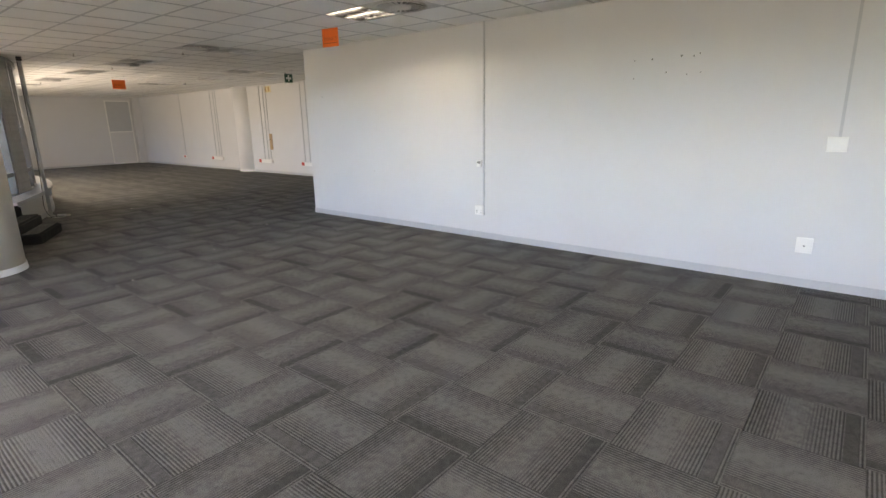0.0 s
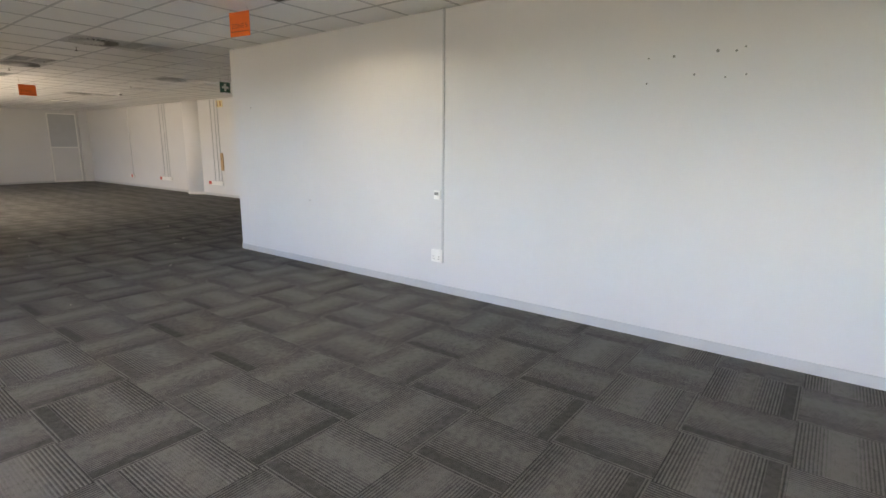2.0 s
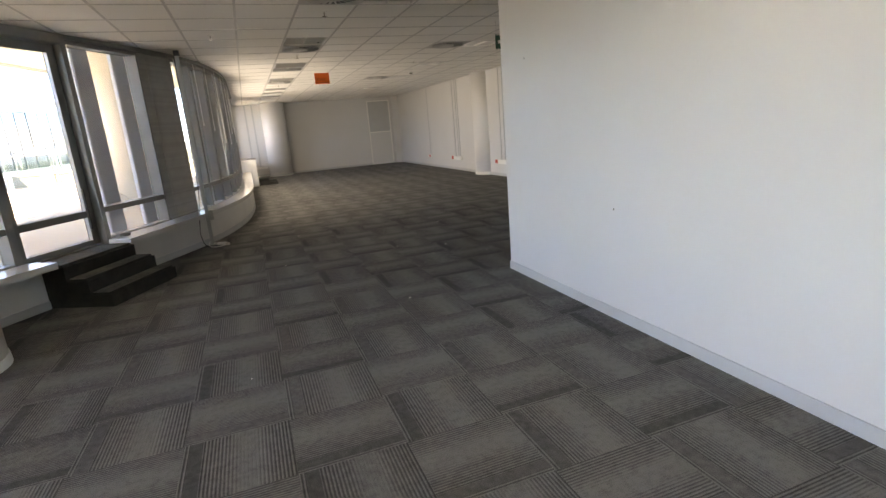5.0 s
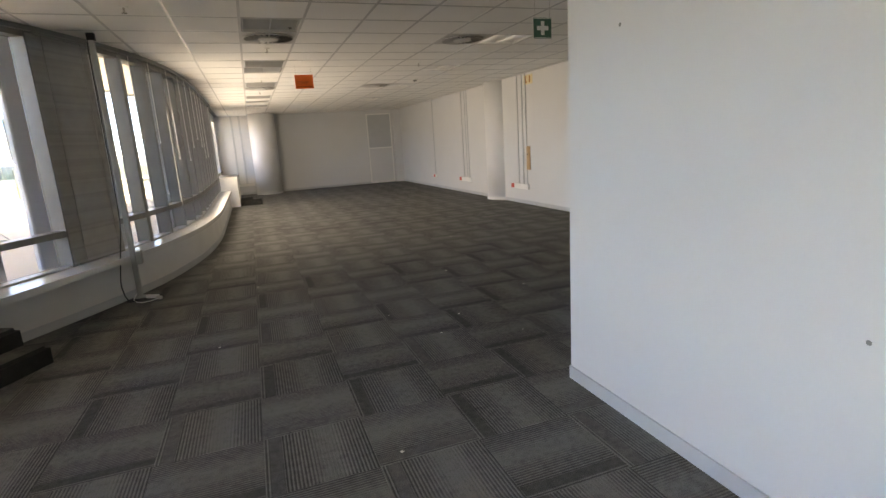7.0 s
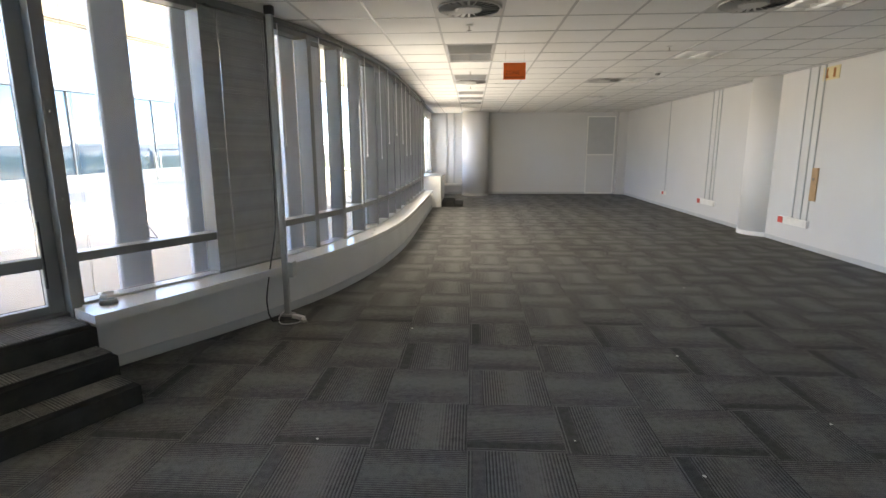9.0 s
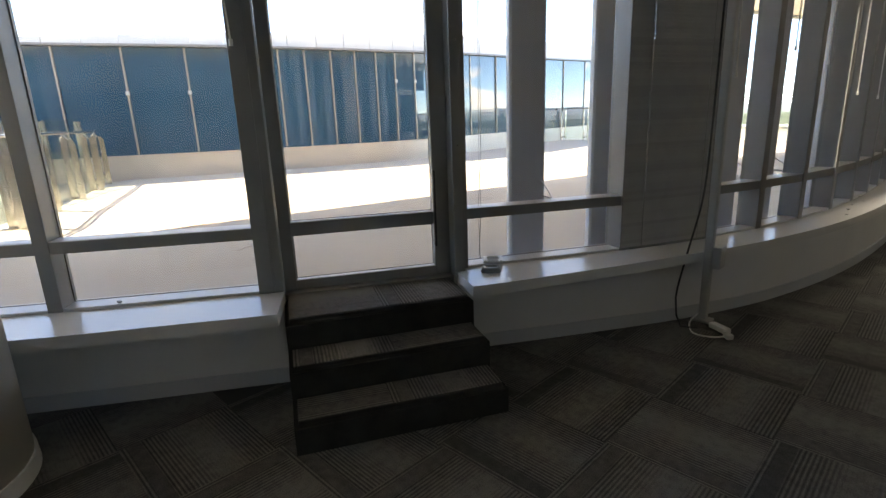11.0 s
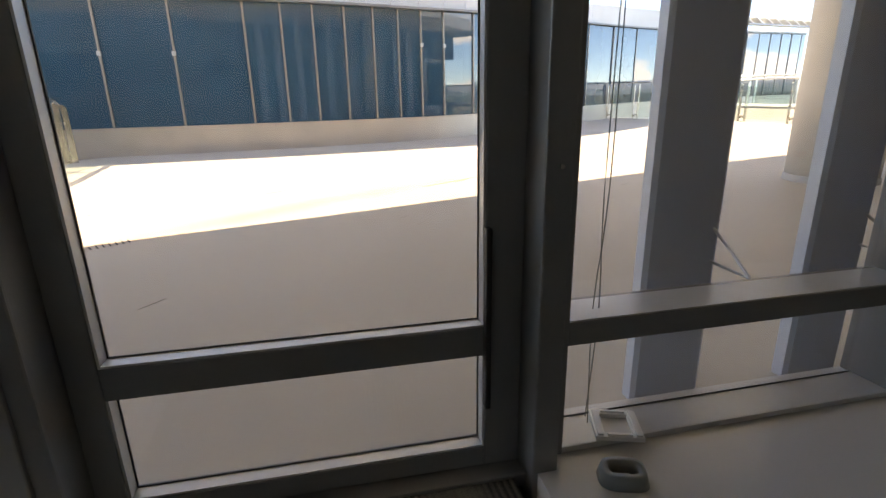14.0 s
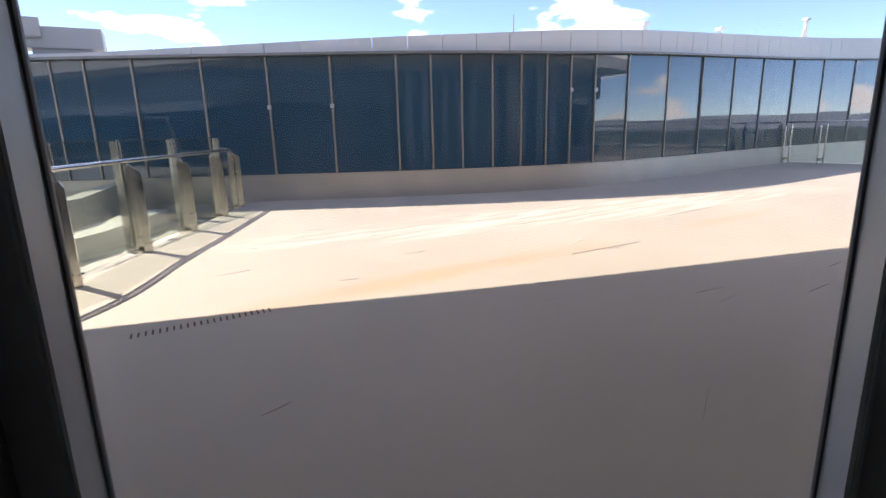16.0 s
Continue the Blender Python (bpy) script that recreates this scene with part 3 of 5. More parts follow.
# ---- glazed terrace door ----
m_door, w_door = along(DOOR_L, DOOR_R)
door = thing("door_1", m_door, "aluminium framed glazed terrace door with low rail, closed", "door", kind="structure")
DZ = 0.42
for x0, x1 in ((-0.062, 0.0), (w_door, w_door + 0.062)):
    part("door_post", cube(x0, -0.09, DZ - 0.1, x1, 0.10, CZ, m_door, 0.005), ALU, door)
part("door_head", cube(0, -0.09, CZ - 0.10, w_door, 0.10, CZ - 0.001, m_door, 0.004), ALU, door)
part("threshold", cube(0, -0.05, DZ - 0.06, w_door, 0.10, DZ + 0.012, m_door, 0.003), ALU, door)
LEAF = 0.058
leaf = part("door_leaf", cube(0.004, 0, DZ + 0.014, 0.066, LEAF, CZ - 0.104, m_door, 0.004), ALU, door, "aluminium door leaf frame")
part("leaf_stile", cube(w_door - 0.092, 0, DZ + 0.014, w_door - 0.004, LEAF, CZ - 0.104, m_door, 0.004), ALU, leaf)
part("leaf_bottom_rail", cube(0.066, 0.001, DZ + 0.014, w_door - 0.092, LEAF - 0.001, DZ + 0.066, m_door, 0.003), ALU, leaf)
part("leaf_middle_rail", cube(0.066, 0.001, 0.738, w_door - 0.092, LEAF - 0.001, 0.81, m_door, 0.003), ALU, leaf)
part("leaf_top_rail", cube(0.066, 0.001, CZ - 0.19, w_door - 0.092, LEAF - 0.001, CZ - 0.105, m_door, 0.003), ALU, leaf)


def bead(x0, x1, z0, z1, y0, y1, m, parent):
    """Strips lining an opening in front of its glass, paler to paint daylight on the reveal, and the dark gasket
    against the pane.
    """
    t = 0.005
    for s4 in ((x0, z0, x0 + t, z1), (x1 - t, z0, x1, z1), (x0 + t, z0, x1 - t, z0 + t)):
        part("glazing_bead", cube(s4[0], y0, s4[1], s4[2], y1, s4[3], m), ALU_LIGHT, parent, "reveal strip with daylight painted as paler aluminium")
    bm = bmesh.new()
    for s4 in ((x0 + t, z0 + t, x0 + t + 0.003, z1), (x1 - t - 0.003, z0 + t, x1 - t, z1), (x0 + t + 0.003, z0 + t, x1 - t - 0.003, z0 + t + 0.003)):
        box(bm, s4[0], y1 - 0.003, s4[1], s4[2], y1 + 0.001, s4[3], m)
    part("gasket", bm, SEAL, parent)


for z0, z1 in ((DZ + 0.066, 0.738), (0.81, CZ - 0.19)):
    g = part("leaf_pane", cube(0.068, LEAF - 0.014, z0 + 0.002, w_door - 0.094, LEAF - 0.008, z1 - 0.002, m_door), GLASS, leaf, "clear glass pane")
    g.visible_shadow = False
    bead(0.0662, w_door - 0.0922, z0 + 0.0002, z1, 0.004, LEAF - 0.016, m_door, leaf)
part("pull_handle", cube(w_door - 0.098, -0.026, 0.61, w_door - 0.084, -0.001, 1.05, m_door, 0.005), BLACK, leaf, "black pull handle bar")
for z in (1.18, 1.72):
    part("screw", cube(w_door + 0.03, -0.094, z, w_door + 0.038, -0.090, z + 0.008, m_door), STEEL, door)

# carpeted steps up to the door: landing and two treads
lane_l, lane_r = Vector((1.288, 8.805)), Vector((1.732, 9.645))
m_step, w_step = along(lane_l, lane_r)
steps = thing("door_steps", m_step, "charcoal carpeted steps up to the terrace door", "steps", kind="structure")
for d, z, nm in ((-0.02, DZ, "landing"), (-0.24, 0.28, "tread"), (-0.46, 0.14, "tread")):
    bm = cube(0.0, d, 0, w_step, 0.52 if nm == "landing" else d + 0.3, z, m_step)
    es = [e for e in bm.edges if all(v.co.z > z - 0.01 for v in e.verts)]
    bmesh.ops.bevel(bm, geom=es, offset=0.022, segments=3, affect="EDGES")
    part(nm, bm, CARPET_DARK, steps, smooth=False)
for i2, (x0, x1, y0, y1, z, turn) in enumerate(((0.02, 0.48, 0.02, 0.5, DZ, 0), (0.484, w_step - 0.02, 0.02, 0.5, DZ, 1), (0.02, 0.48, -0.21, -0.03, 0.28, 1), (0.484, w_step - 0.02, -0.21, -0.03, 0.28, 0), (0.02, 0.42, -0.43, -0.25, 0.14, 0), (0.424, w_step - 0.02, -0.43, -0.25, 0.14, 1))):
    bm = cube(x0, y0, z - 0.004, x1, y1, z + 0.003, m_step)
    uvl = bm.loops.layers.uv.new("UVMap")
    inv = m_step.inverted()
    for f in bm.faces:
        for lp in f.loops:
            c2 = inv @ lp.vert.co
            lp[uvl].uv = ((c2.x - x0) / 0.5, (c2.y - y0) / 0.5) if turn else ((c2.y - y0) / 0.5, (c2.x - x0) / 0.5)
    part("carpet_piece", bm, CARPET, steps)

# ---- terrace, overhang, opposite wing ----
KERB_LINE = smooth_line([(-11.9, 2.0), (-11.2, 4.0), (-10.25, 6.2), (-9.25, 8.4), (-8.45, 10.2), (-7.7, 11.85), (-6.95, 13.8), (-6.4, 15.9), (-6.35, 17.6), (-6.6, 19.6), (-6.95, 22.0), (-7.33, 24.6), (-7.62, 28.0), (-7.65, 33.0), (-7.4, 39.0), (-7.05, 45.0)], 0.5)
from mathutils.geometry import tessellate_polygon


def slab(outline, z0, z1):
    """A flat slab over any simple outline."""
    bm = bmesh.new()
    lo, hi = [bm.verts.new((x, y, z0)) for x, y in outline], [bm.verts.new((x, y, z1)) for x, y in outline]
    for tri in tessellate_polygon([[Vector((x, y, 0)) for x, y in outline]]):
        bm.faces.new([hi[i] for i in tri])
        bm.faces.new([lo[i] for i in tri][::-1])
    for i in range(len(outline)):
        k2 = (i + 1) % len(outline)
        bm.faces.new((lo[i], lo[k2], hi[k2], hi[i]))
    bmesh.ops.recalc_face_normals(bm, faces=bm.faces)
    return bm


terrace_outline = ([(0.80, 9.10), (1.27, 9.92)] + offset(RIGHT, 0.16) + [(2.75, 23.6), (-3.4, 25.8), (-7.4, 25.6)]
                   + [p for p in KERB_LINE if 10.2 < p[1] < 25.3][::-1] + [(-8.2, 10.25), (-2.95, 8.02), (-2.5, 6.6), (-2.9, 4.9)] + offset(LEFT, 0.16)[1:])
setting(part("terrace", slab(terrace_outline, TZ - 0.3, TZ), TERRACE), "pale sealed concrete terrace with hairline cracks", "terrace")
setting(part("ground", cube(-2500, -2500, -14.2, 2500, 2500, -14), LAND), "far land below the building", "ground")
SOFFIT_Z = 3.52
OVER = smooth_line([(-4.95, -7.0), (-4.9, 0.5), (-4.75, 5.0), (-4.42, 7.14), (-4.21, 8.21), (-3.88, 9.5), (-3.55, 11.0), (-3.08, 13.4), (-2.70, 15.0), (-2.13, 17.2), (-1.25, 20.5), (0.0, 24.8), (0.4, 26.2)], 0.8)
setting(part("roof_overhang", slab(OVER[::-1] + [(-4.9, -7.2), (11, -7.2), (11, 26.5)], SOFFIT_Z + 0.03, SOFFIT_Z + 0.33), SOFFIT), "cream plastered roof overhang above the terrace", "roof")
setting(part("roof_edge_trim", ribbon(OVER, -0.05, 0.05, SOFFIT_Z - 0.02, SOFFIT_Z + 0.36), FASCIA), "pale roof edge profile", "roof edge")
setting(part("roof_edge_groove", ribbon(OVER, -0.16, -0.10, SOFFIT_Z + 0.005, SOFFIT_Z + 0.028), GREY_PVC), "grey drip groove under the roof edge", "roof edge")
up = [(-3.3, -7), (-3.3, 4.2)] + offset(LEFT, 0.12) + [(0.72, 9.1), (1.18, 9.97)] + offset(RIGHT, 0.12) + [(2.72, 26.4)]
setting(part("spandrel", ribbon(up, 0, -0.12, CZ + 0.002, SOFFIT_Z + 0.028), ALU), "aluminium band above the windows", "spandrel")

wing = thing("opposite_wing", pose(-9, 12, TZ), "curved glazed office wing across the terrace", "building", kind="structure")
inner = KERB_LINE


def glass_top(y):
    """The head of the glazing rises gently northwards."""
    return 2.86 + 0.04 * max(0, y - 16)


def lifted(bm):
    """Carries the upper edge of a piece up to the rising head of the glazing."""
    for v in bm.verts:
        if v.co.z > 2.5:
            v.co.z += glass_top(v.co.y) - 2.86
    return bm


part("plinth", ribbon(inner, 0.0, 0.10, -14, 0.80), KERB, wing, "brushed steel plinth")
part("plinth_ledge", ribbon(inner, -0.02, 0.14, 0.801, 0.82), KERB, wing)
part("fascia_base", lifted(ribbon(inner, -0.10, 0.30, 2.86, 2.90)), ALU, wing)
part("roof_slab", lifted(ribbon(inner, 0.3, 6.0, 2.86, 2.96)), FASCIA, wing)
# Near-black sheet paints the shade of the rooms behind the glazing.
part("dark_back", lifted(ribbon(inner, 0.5, 0.6, 0.3, 2.86)), SHADE_IN, wing)
# glazing bays by length along the curve
cum = [0.0]
for a, b in zip(inner, inner[1:]):
    cum.append(cum[-1] + (Vector(b) - Vector(a)).length)


def at_len(s):
    for i in range(len(cum) - 1):
        if cum[i] <= s <= cum[i + 1]:
            f = (s - cum[i]) / (cum[i + 1] - cum[i])
            return tuple(Vector(inner[i]).lerp(Vector(inner[i + 1]), f))
    return inner[-1]


def len_at_y(y):
    return min((abs(at_len(i * 0.02)[1] - y), i * 0.02) for i in range(int(cum[-1] / 0.02)))[1]


ys = [4.2, 5.3, 6.1, 6.9, 7.47, 7.98, 8.72, 9.77, 10.79, 11.80, 12.88, 13.45, 13.98, 14.54, 15.08, 15.58, 16.1, 16.68, 17.57, 18.93, 20.31, 21.77, 23.32, 25.13, 26.94, 28.9, 30.8, 32.6, 34.4, 35.8, 37.2, 38.6, 40.0, 41.4, 42.8, 44.2, 44.9]
nodes = [at_len(len_at_y(y)) for y in ys]
for i, (a, b) in enumerate(zip(nodes, nodes[1:])):
    m, w = along(a, b)
    part("glazing_panel", lifted(cube(0.02, 0.05, 0.822, w - 0.02, 0.07, 2.858, m @ pose(0, 0, 0, 0.12 * math.sin(i * 1.9), 0, 0.22 * math.sin(i * 2.7)))), TINTED, wing, "dark blue reflective glass panel")
    part("glazing_post", lifted(cube(-0.017, 0.02, 0.821, 0.017, 0.08, 2.859, m, 0.004)), POST, wing)
    if i in (8, 9, 16, 17):
        zl = 1.97 if i < 10 else 2.19
        part("latch", cube(-0.035, -0.01, zl, 0.035, 0.02, zl + 0.07, m, 0.005), ALU_LIGHT, wing, "small pale bracket on the post")


def fascia_top(y):
    """The parapet rises northwards with the glazing, a little faster past the bend."""
    return 2.98 + 0.0375 * (y - 8.3) if y < 14.6 else 3.216 + 0.057 * (y - 14.6)


s = len_at_y(4.0)
while s < len_at_y(33.8):
    a, b = at_len(s), at_len(s + 0.62)
    m, w = along(a, b)
    bm = lifted(cube(0.006, 0.02, 2.902, w - 0.006, 0.09, 3.14, m))
    for v in bm.verts:
        if v.co.z > glass_top(v.co.y) + 0.1:
            v.co.z = fascia_top(v.co.y)
    part("fascia_panel", bm, FASCIA, wing, "white fascia panel")
    s += 0.62
part("fascia_backing", lifted(ribbon(inner, 0.10, 0.12, 2.88, 2.98)), FASCIA, wing)
for k2 in range(9):
    a, b = at_len(len_at_y(34.5 + 1.15 * k2)), at_len(len_at_y(35.55 + 1.15 * k2))
    m, w = along(a, b)
    bm = lifted(cube(0, -0.35, 3.22, w, 0.5, 3.27, m))
    for v in bm.verts:
        if (m.inverted() @ v.co).x < 0.1:
            v.co.z += 0.28
    part("roof_louvre", bm, FASCIA, wing, "tilted pale roof louvre")
bm = bmesh.new()
tube(bm, [(x + 0.5, y, glass_top(y) + 0.30) for x, y in inner if y > 34.0], 0.06, 10)
part("edge_tube", bm, STEEL, wing, "round steel tube along the roof edge")

# ---- floor of carpet pieces, quarter-turned, lying on the slab ----
TX, TY, TX0, TY0 = 0.5, 0.476, 4.08, 7.61


def carpet_mesh(name, cells):
    """Carpet pieces as one mesh: each a low block with its own UV across its stripes."""
    verts, faces, uvs = [], [], []
    for x, y, turned, z in cells:
        w, h, g = TX - 0.0012, TY - 0.0012, 0.0006
        b0 = len(verts)
        for zz, ins in ((-0.006, 0), (z, 0.0)):
            verts += [(x + g, y + g, zz), (x + g + w, y + g, zz), (x + g + w, y + g + h, zz), (x + g, y + g + h, zz)]
        q = [(0, 0), (1, 0), (1, 1), (0, 1)] if not turned else [(0, 0), (0, 1), (1, 1), (1, 0)]
        faces.append((b0 + 4, b0 + 5, b0 + 6, b0 + 7))
        uvs += q
        for k in range(4):
            n2 = (k + 1) % 4
            faces.append((b0 + k, b0 + n2, b0 + 4 + n2, b0 + 4 + k))
            uvs += [q[k], q[n2], q[n2], q[k]]
    me = bpy.data.meshes.new(name)
    me.from_pydata(verts, [], faces)
    layer = me.uv_layers.new(name="UVMap")
    layer.data.foreach_set("uv", [c for p in uvs for c in p])
    me.materials.append(CARPET)
    return me


def floor_inside(x, y):
    return inside(x, y) and inside(x + TX, y) and inside(x, y + TY) or inside(x + TX * 0.6, y + TY * 0.5)


# ---- ceiling fittings ----
def cell(i, j):
    return GX0 + (i + 0.5) * GX, GY0 + (j + 0.5) * GY


def ceiling_lamp(x, y, lit):
    """Recessed square lamp: white tray, two tubes and cross louvres; lit ones get black tray and louvres to offset
    glare.
    """
    c = thing("ceiling_lamp", pose(x, y, CZ), "recessed square ceiling lamp with two %s tubes" % ("lit" if lit else "dim"), "ceiling lamp", "recessed ceiling lamps")
    h, k2 = GX / 2 - 0.012, GY / 2 - 0.012
    bm = bmesh.new()
    box(bm, x - h, y - k2, CZ + 0.075, x + h, y + k2, CZ + 0.085)
    for s in (-1, 1):
        box(bm, x + s * h - 0.004, y - k2, CZ + 0.002, x + s * h + 0.004, y + k2, CZ + 0.075)
        box(bm, x - h, y + s * k2 - 0.004, CZ + 0.002, x + h, y + s * k2 + 0.004, CZ + 0.075)
    # Black instead of white when lit: the darker colour counters the tubes' glare.
    part("tray", bm, BLACK if lit else PVC, c)
    for s in (-1, 1):
        bm = bmesh.new()
        tube(bm, [(x + s * 0.13, y - k2 + 0.03, CZ + 0.05), (x + s * 0.13, y + k2 - 0.03, CZ + 0.05)], 0.013, 10)
        part("tube", bm, TUBE if lit else TUBE_DIM if x > 6 else PVC, c, "lit fluorescent tube" if lit else "")
    for s in (-2, 0, 2):
        part("louvre", cube(x + s * 0.13 - 0.003, y - k2 + 0.006, CZ + 0.004, x + s * 0.13 + 0.003, y + k2 - 0.006, CZ + 0.045), BLACK if lit else LOUVRE, c)
    for t in range(-2, 3):
        part("louvre", cube(x - h + 0.006, y + t * 0.11 - 0.002, CZ + 0.012, x + h - 0.006, y + t * 0.11 + 0.002, CZ + 0.04), BLACK if lit else LOUVRE, c)
    return c


for i, j in LAMPS:
    ceiling_lamp(*cell(i, j), (i, j) in LIT_WITH_FILL)


def diffuser(x, y):
    """Round swirl air outlet on a square plate: plate, ring, hub and radial vanes."""
    c = thing("air_diffuser", pose(x, y, CZ), "round swirl ceiling air outlet with dark vanes", "air outlet", "swirl air outlets")
    part("plate", cube(x - GX / 2 + 0.012, y - GY / 2 + 0.012, CZ + 0.003, x + GX / 2 - 0.012, y + GY / 2 - 0.012, CZ + 0.02, bevel=0.002), CEIL_GRID, c)
    # Flat black disc paints the shade behind the vanes; no recess is modelled.
    bm = bmesh.new()
    bmesh.ops.create_cone(bm, cap_ends=True, segments=40, radius1=0.262, radius2=0.262, depth=0.006, matrix=pose(x, y, CZ - 0.001))
    part("dark_throat", bm, BLACK, c, "black disc painting the shade inside the throat")
    bm = bmesh.new()
    bmesh.ops.create_cone(bm, cap_ends=True, segments=28, radius1=0.10, radius2=0.12, depth=0.014, matrix=pose(x, y, CZ - 0.012))
    part("hub", bm, CEIL_GRID, c)
    for k2 in range(24):
        m = pose(x, y, CZ - 0.010, 0, 0, k2 * 15) @ pose(0, 0, 0, 28, 0, 0)
        part("vane", cube(0.115, -0.011, -0.001, 0.255, 0.011, 0.001, m), CEIL_GRID, c)
    bm = bmesh.new()
    ring = [(x + 0.262 * math.cos(a * math.pi / 20), y + 0.262 * math.sin(a * math.pi / 20), CZ - 0.006) for a in range(41)]
    tube(bm, ring, 0.007, 6)
    part("rim", bm, CEIL_GRID, c)
    return c


for i, j in DIFFUSERS:
    diffuser(*cell(i, j))


def grille(x, y):
    """Return air grille: frame and tilted grey slats."""
    c = thing("return_air_grille", pose(x, y, CZ), "square grey return air grille with slats in ceiling", "air grille", "return air grilles")
    h, k2 = GX / 2 - 0.012, GY / 2 - 0.012
    bm = bmesh.new()
    for s in (-1, 1):
        box(bm, x + s * (h - 0.012) - 0.012, y - k2, CZ - 0.002, x + s * (h - 0.012) + 0.012, y + k2, CZ + 0.014)
        box(bm, x - h + 0.024, y + s * (k2 - 0.012) - 0.012, CZ - 0.002, x + h - 0.024, y + s * (k2 - 0.012) + 0.012, CZ + 0.014)
    part("frame", bm, ALU_LIGHT, c)
    # Solid black plate in place of the shade up inside the duct.
    part("dark_box", cube(x - h + 0.005, y - k2 + 0.005, CZ + 0.03, x + h - 0.005, y + k2 - 0.005, CZ + 0.035), BLACK, c, "black plate painting the shade inside the duct")
    for k3 in range(13):
        m = pose(x, y - k2 + 0.045 + k3 * 0.0405, CZ + 0.008, -40, 0, 0)
        part("slat", cube(-h + 0.024, -0.016, -0.001, h - 0.024, 0.016, 0.001, m), GREY_PVC, c)
    return c


for i, j in GRILLES:
    grille(*cell(i, j))


def sprinkler(x, y):
    c = thing("ceiling_sprinkler", pose(x, y, CZ), "small chrome ceiling sprinkler head", "sprinkler", "sprinkler heads")
    bm = bmesh.new()
    bmesh.ops.create_cone(bm, cap_ends=True, segments=20, radius1=0.03, radius2=0.034, depth=0.008, matrix=pose(x, y, CZ - 0.002))
    part("collar", bm, PVC, c)
    bm = bmesh.new()
    tube(bm, [(x, y, CZ - 0.006), (x, y, CZ - 0.045)], 0.008, 8)
    part("stem", bm, STEEL, c)
    bm = bmesh.new()
    bmesh.ops.create_cone(bm, cap_ends=True, segments=16, radius1=0.022, radius2=0.022, depth=0.003, matrix=pose(x, y, CZ - 0.047))
    part("deflector", bm, STEEL, c)


for i, j in ((0, 0), (0, 5), (0, 8), (0, -5), (-2, -3), (4, 2)):
    sprinkler(*cell(i, j))


def smoke_detector(x, y):
    c = thing("smoke_detector", pose(x, y, CZ), "white round smoke detector on the ceiling", "smoke detector", "smoke detectors")
    bm = bmesh.new()
    bmesh.ops.create_cone(bm, cap_ends=True, segments=28, radius1=0.055, radius2=0.06, depth=0.02, matrix=pose(x, y, CZ - 0.009))
    part("base", bm, PVC, c)
    bm = bmesh.new()
    bmesh.ops.create_cone(bm, cap_ends=True, segments=28, radius1=0.028, radius2=0.045, depth=0.03, matrix=pose(x, y, CZ - 0.034))
    part("sensor", bm, GREY_PLASTIC, c)


smoke_detector(6.95, 15.15)
smoke_detector(3.2, 2.3)


# ---- hanging signs ----
def hanging_sign(m, w, h, name, label, plate, marks):
    """A flat sign on two wires, both faces printed."""
    c = thing(name, m, label, "sign")
    part("plate", cube(-w / 2, -0.003, -h, w / 2, 0.003, 0, m, 0.001), plate, c)
    for s in (-1, 1):
        bm = bmesh.new()
        tube(bm, [m @ Vector((s * w * 0.42, 0, 0)), m @ Vector((s * w * 0.42, 0, CZ - m.translation.z))], 0.0015, 6)
        part("wire", bm, STEEL, c)
    for x0, z0, x1, z1, ink in marks:
        for s in (-1, 1):
            part("print", cube(x0, s * 0.0036 - 0.0004, z0, x1, s * 0.0036 + 0.0004, z1, m), ink, c)
    return c


def lettering(words, size, m, material, parent):
    """Flat raised letters, reading along x and facing -y in the frame m."""
    cu = bpy.data.curves.new("letters", "FONT")
    cu.body, cu.size, cu.align_x, cu.extrude = words, size, "CENTER", 0.0003
    ob = bpy.data.objects.new("letters", cu)
    me = bpy.data.meshes.new_from_object(ob)
    bpy.data.objects.remove(ob)
    me.transform(m @ pose(0, 0, 0, 90, 0, 0))
    me.materials.append(material)
    t = new("lettering", me)
    t.parent = parent
    t.matrix_parent_inverse = parent.matrix_basis.inverted()
    return t


bars = [(-0.115, -0.172, 0.115, -0.163, ORANGE_INK)]
c = hanging_sign(pose(4.60, 13.20, 2.505, 0, 0, 0), 0.265, 0.195, "hanging_sign", "orange hanging information sign with dark print", ORANGE, bars)
lettering("ZONE", 0.062, pose(4.575, 13.20 - 0.0042, 2.505 - 0.135), ORANGE_INK, c)
c = hanging_sign(pose(4.24, 5.44, 2.615, 0, 0, -80), 0.25, 0.21, "hanging_sign", "orange hanging information sign with dark print", ORANGE, bars)
lettering("ZONE 5", 0.058, pose(4.24, 5.44, 2.615, 0, 0, -80) @ pose(0, -0.0042, -0.140), ORANGE_INK, c)
hanging_sign(pose(6.37, 9.42, 2.475, 0, 0, 0), 0.185, 0.18, "first_aid_sign", "green first aid sign with white cross", GREEN,
             [(-0.06, -0.109, -0.0185, -0.071, WHITE_INK), (0.0185, -0.109, 0.06, -0.071, WHITE_INK), (-0.018, -0.15, 0.018, -0.03, WHITE_INK), (-0.088, -0.177, 0.088, -0.171, WHITE_INK), (-0.088, -0.009, 0.088, -0.003, WHITE_INK)])


# ---- things on the near wall ----
def conduit(x, y, z0, z1, material=PVC):
    c = thing("cable_conduit", pose(x, y, z0), "thin white plastic cable conduit on the wall", "conduit", "wall conduits")
    part("trunk", cube(x - 0.014, y - 0.011, z0, x - 0.001, y + 0.011, z1, bevel=0.002), material, c)
    part("trunk_lid_line", cube(x - 0.0155, y - 0.007, z0, x - 0.0142, y + 0.007, z1), material, c)
    return c


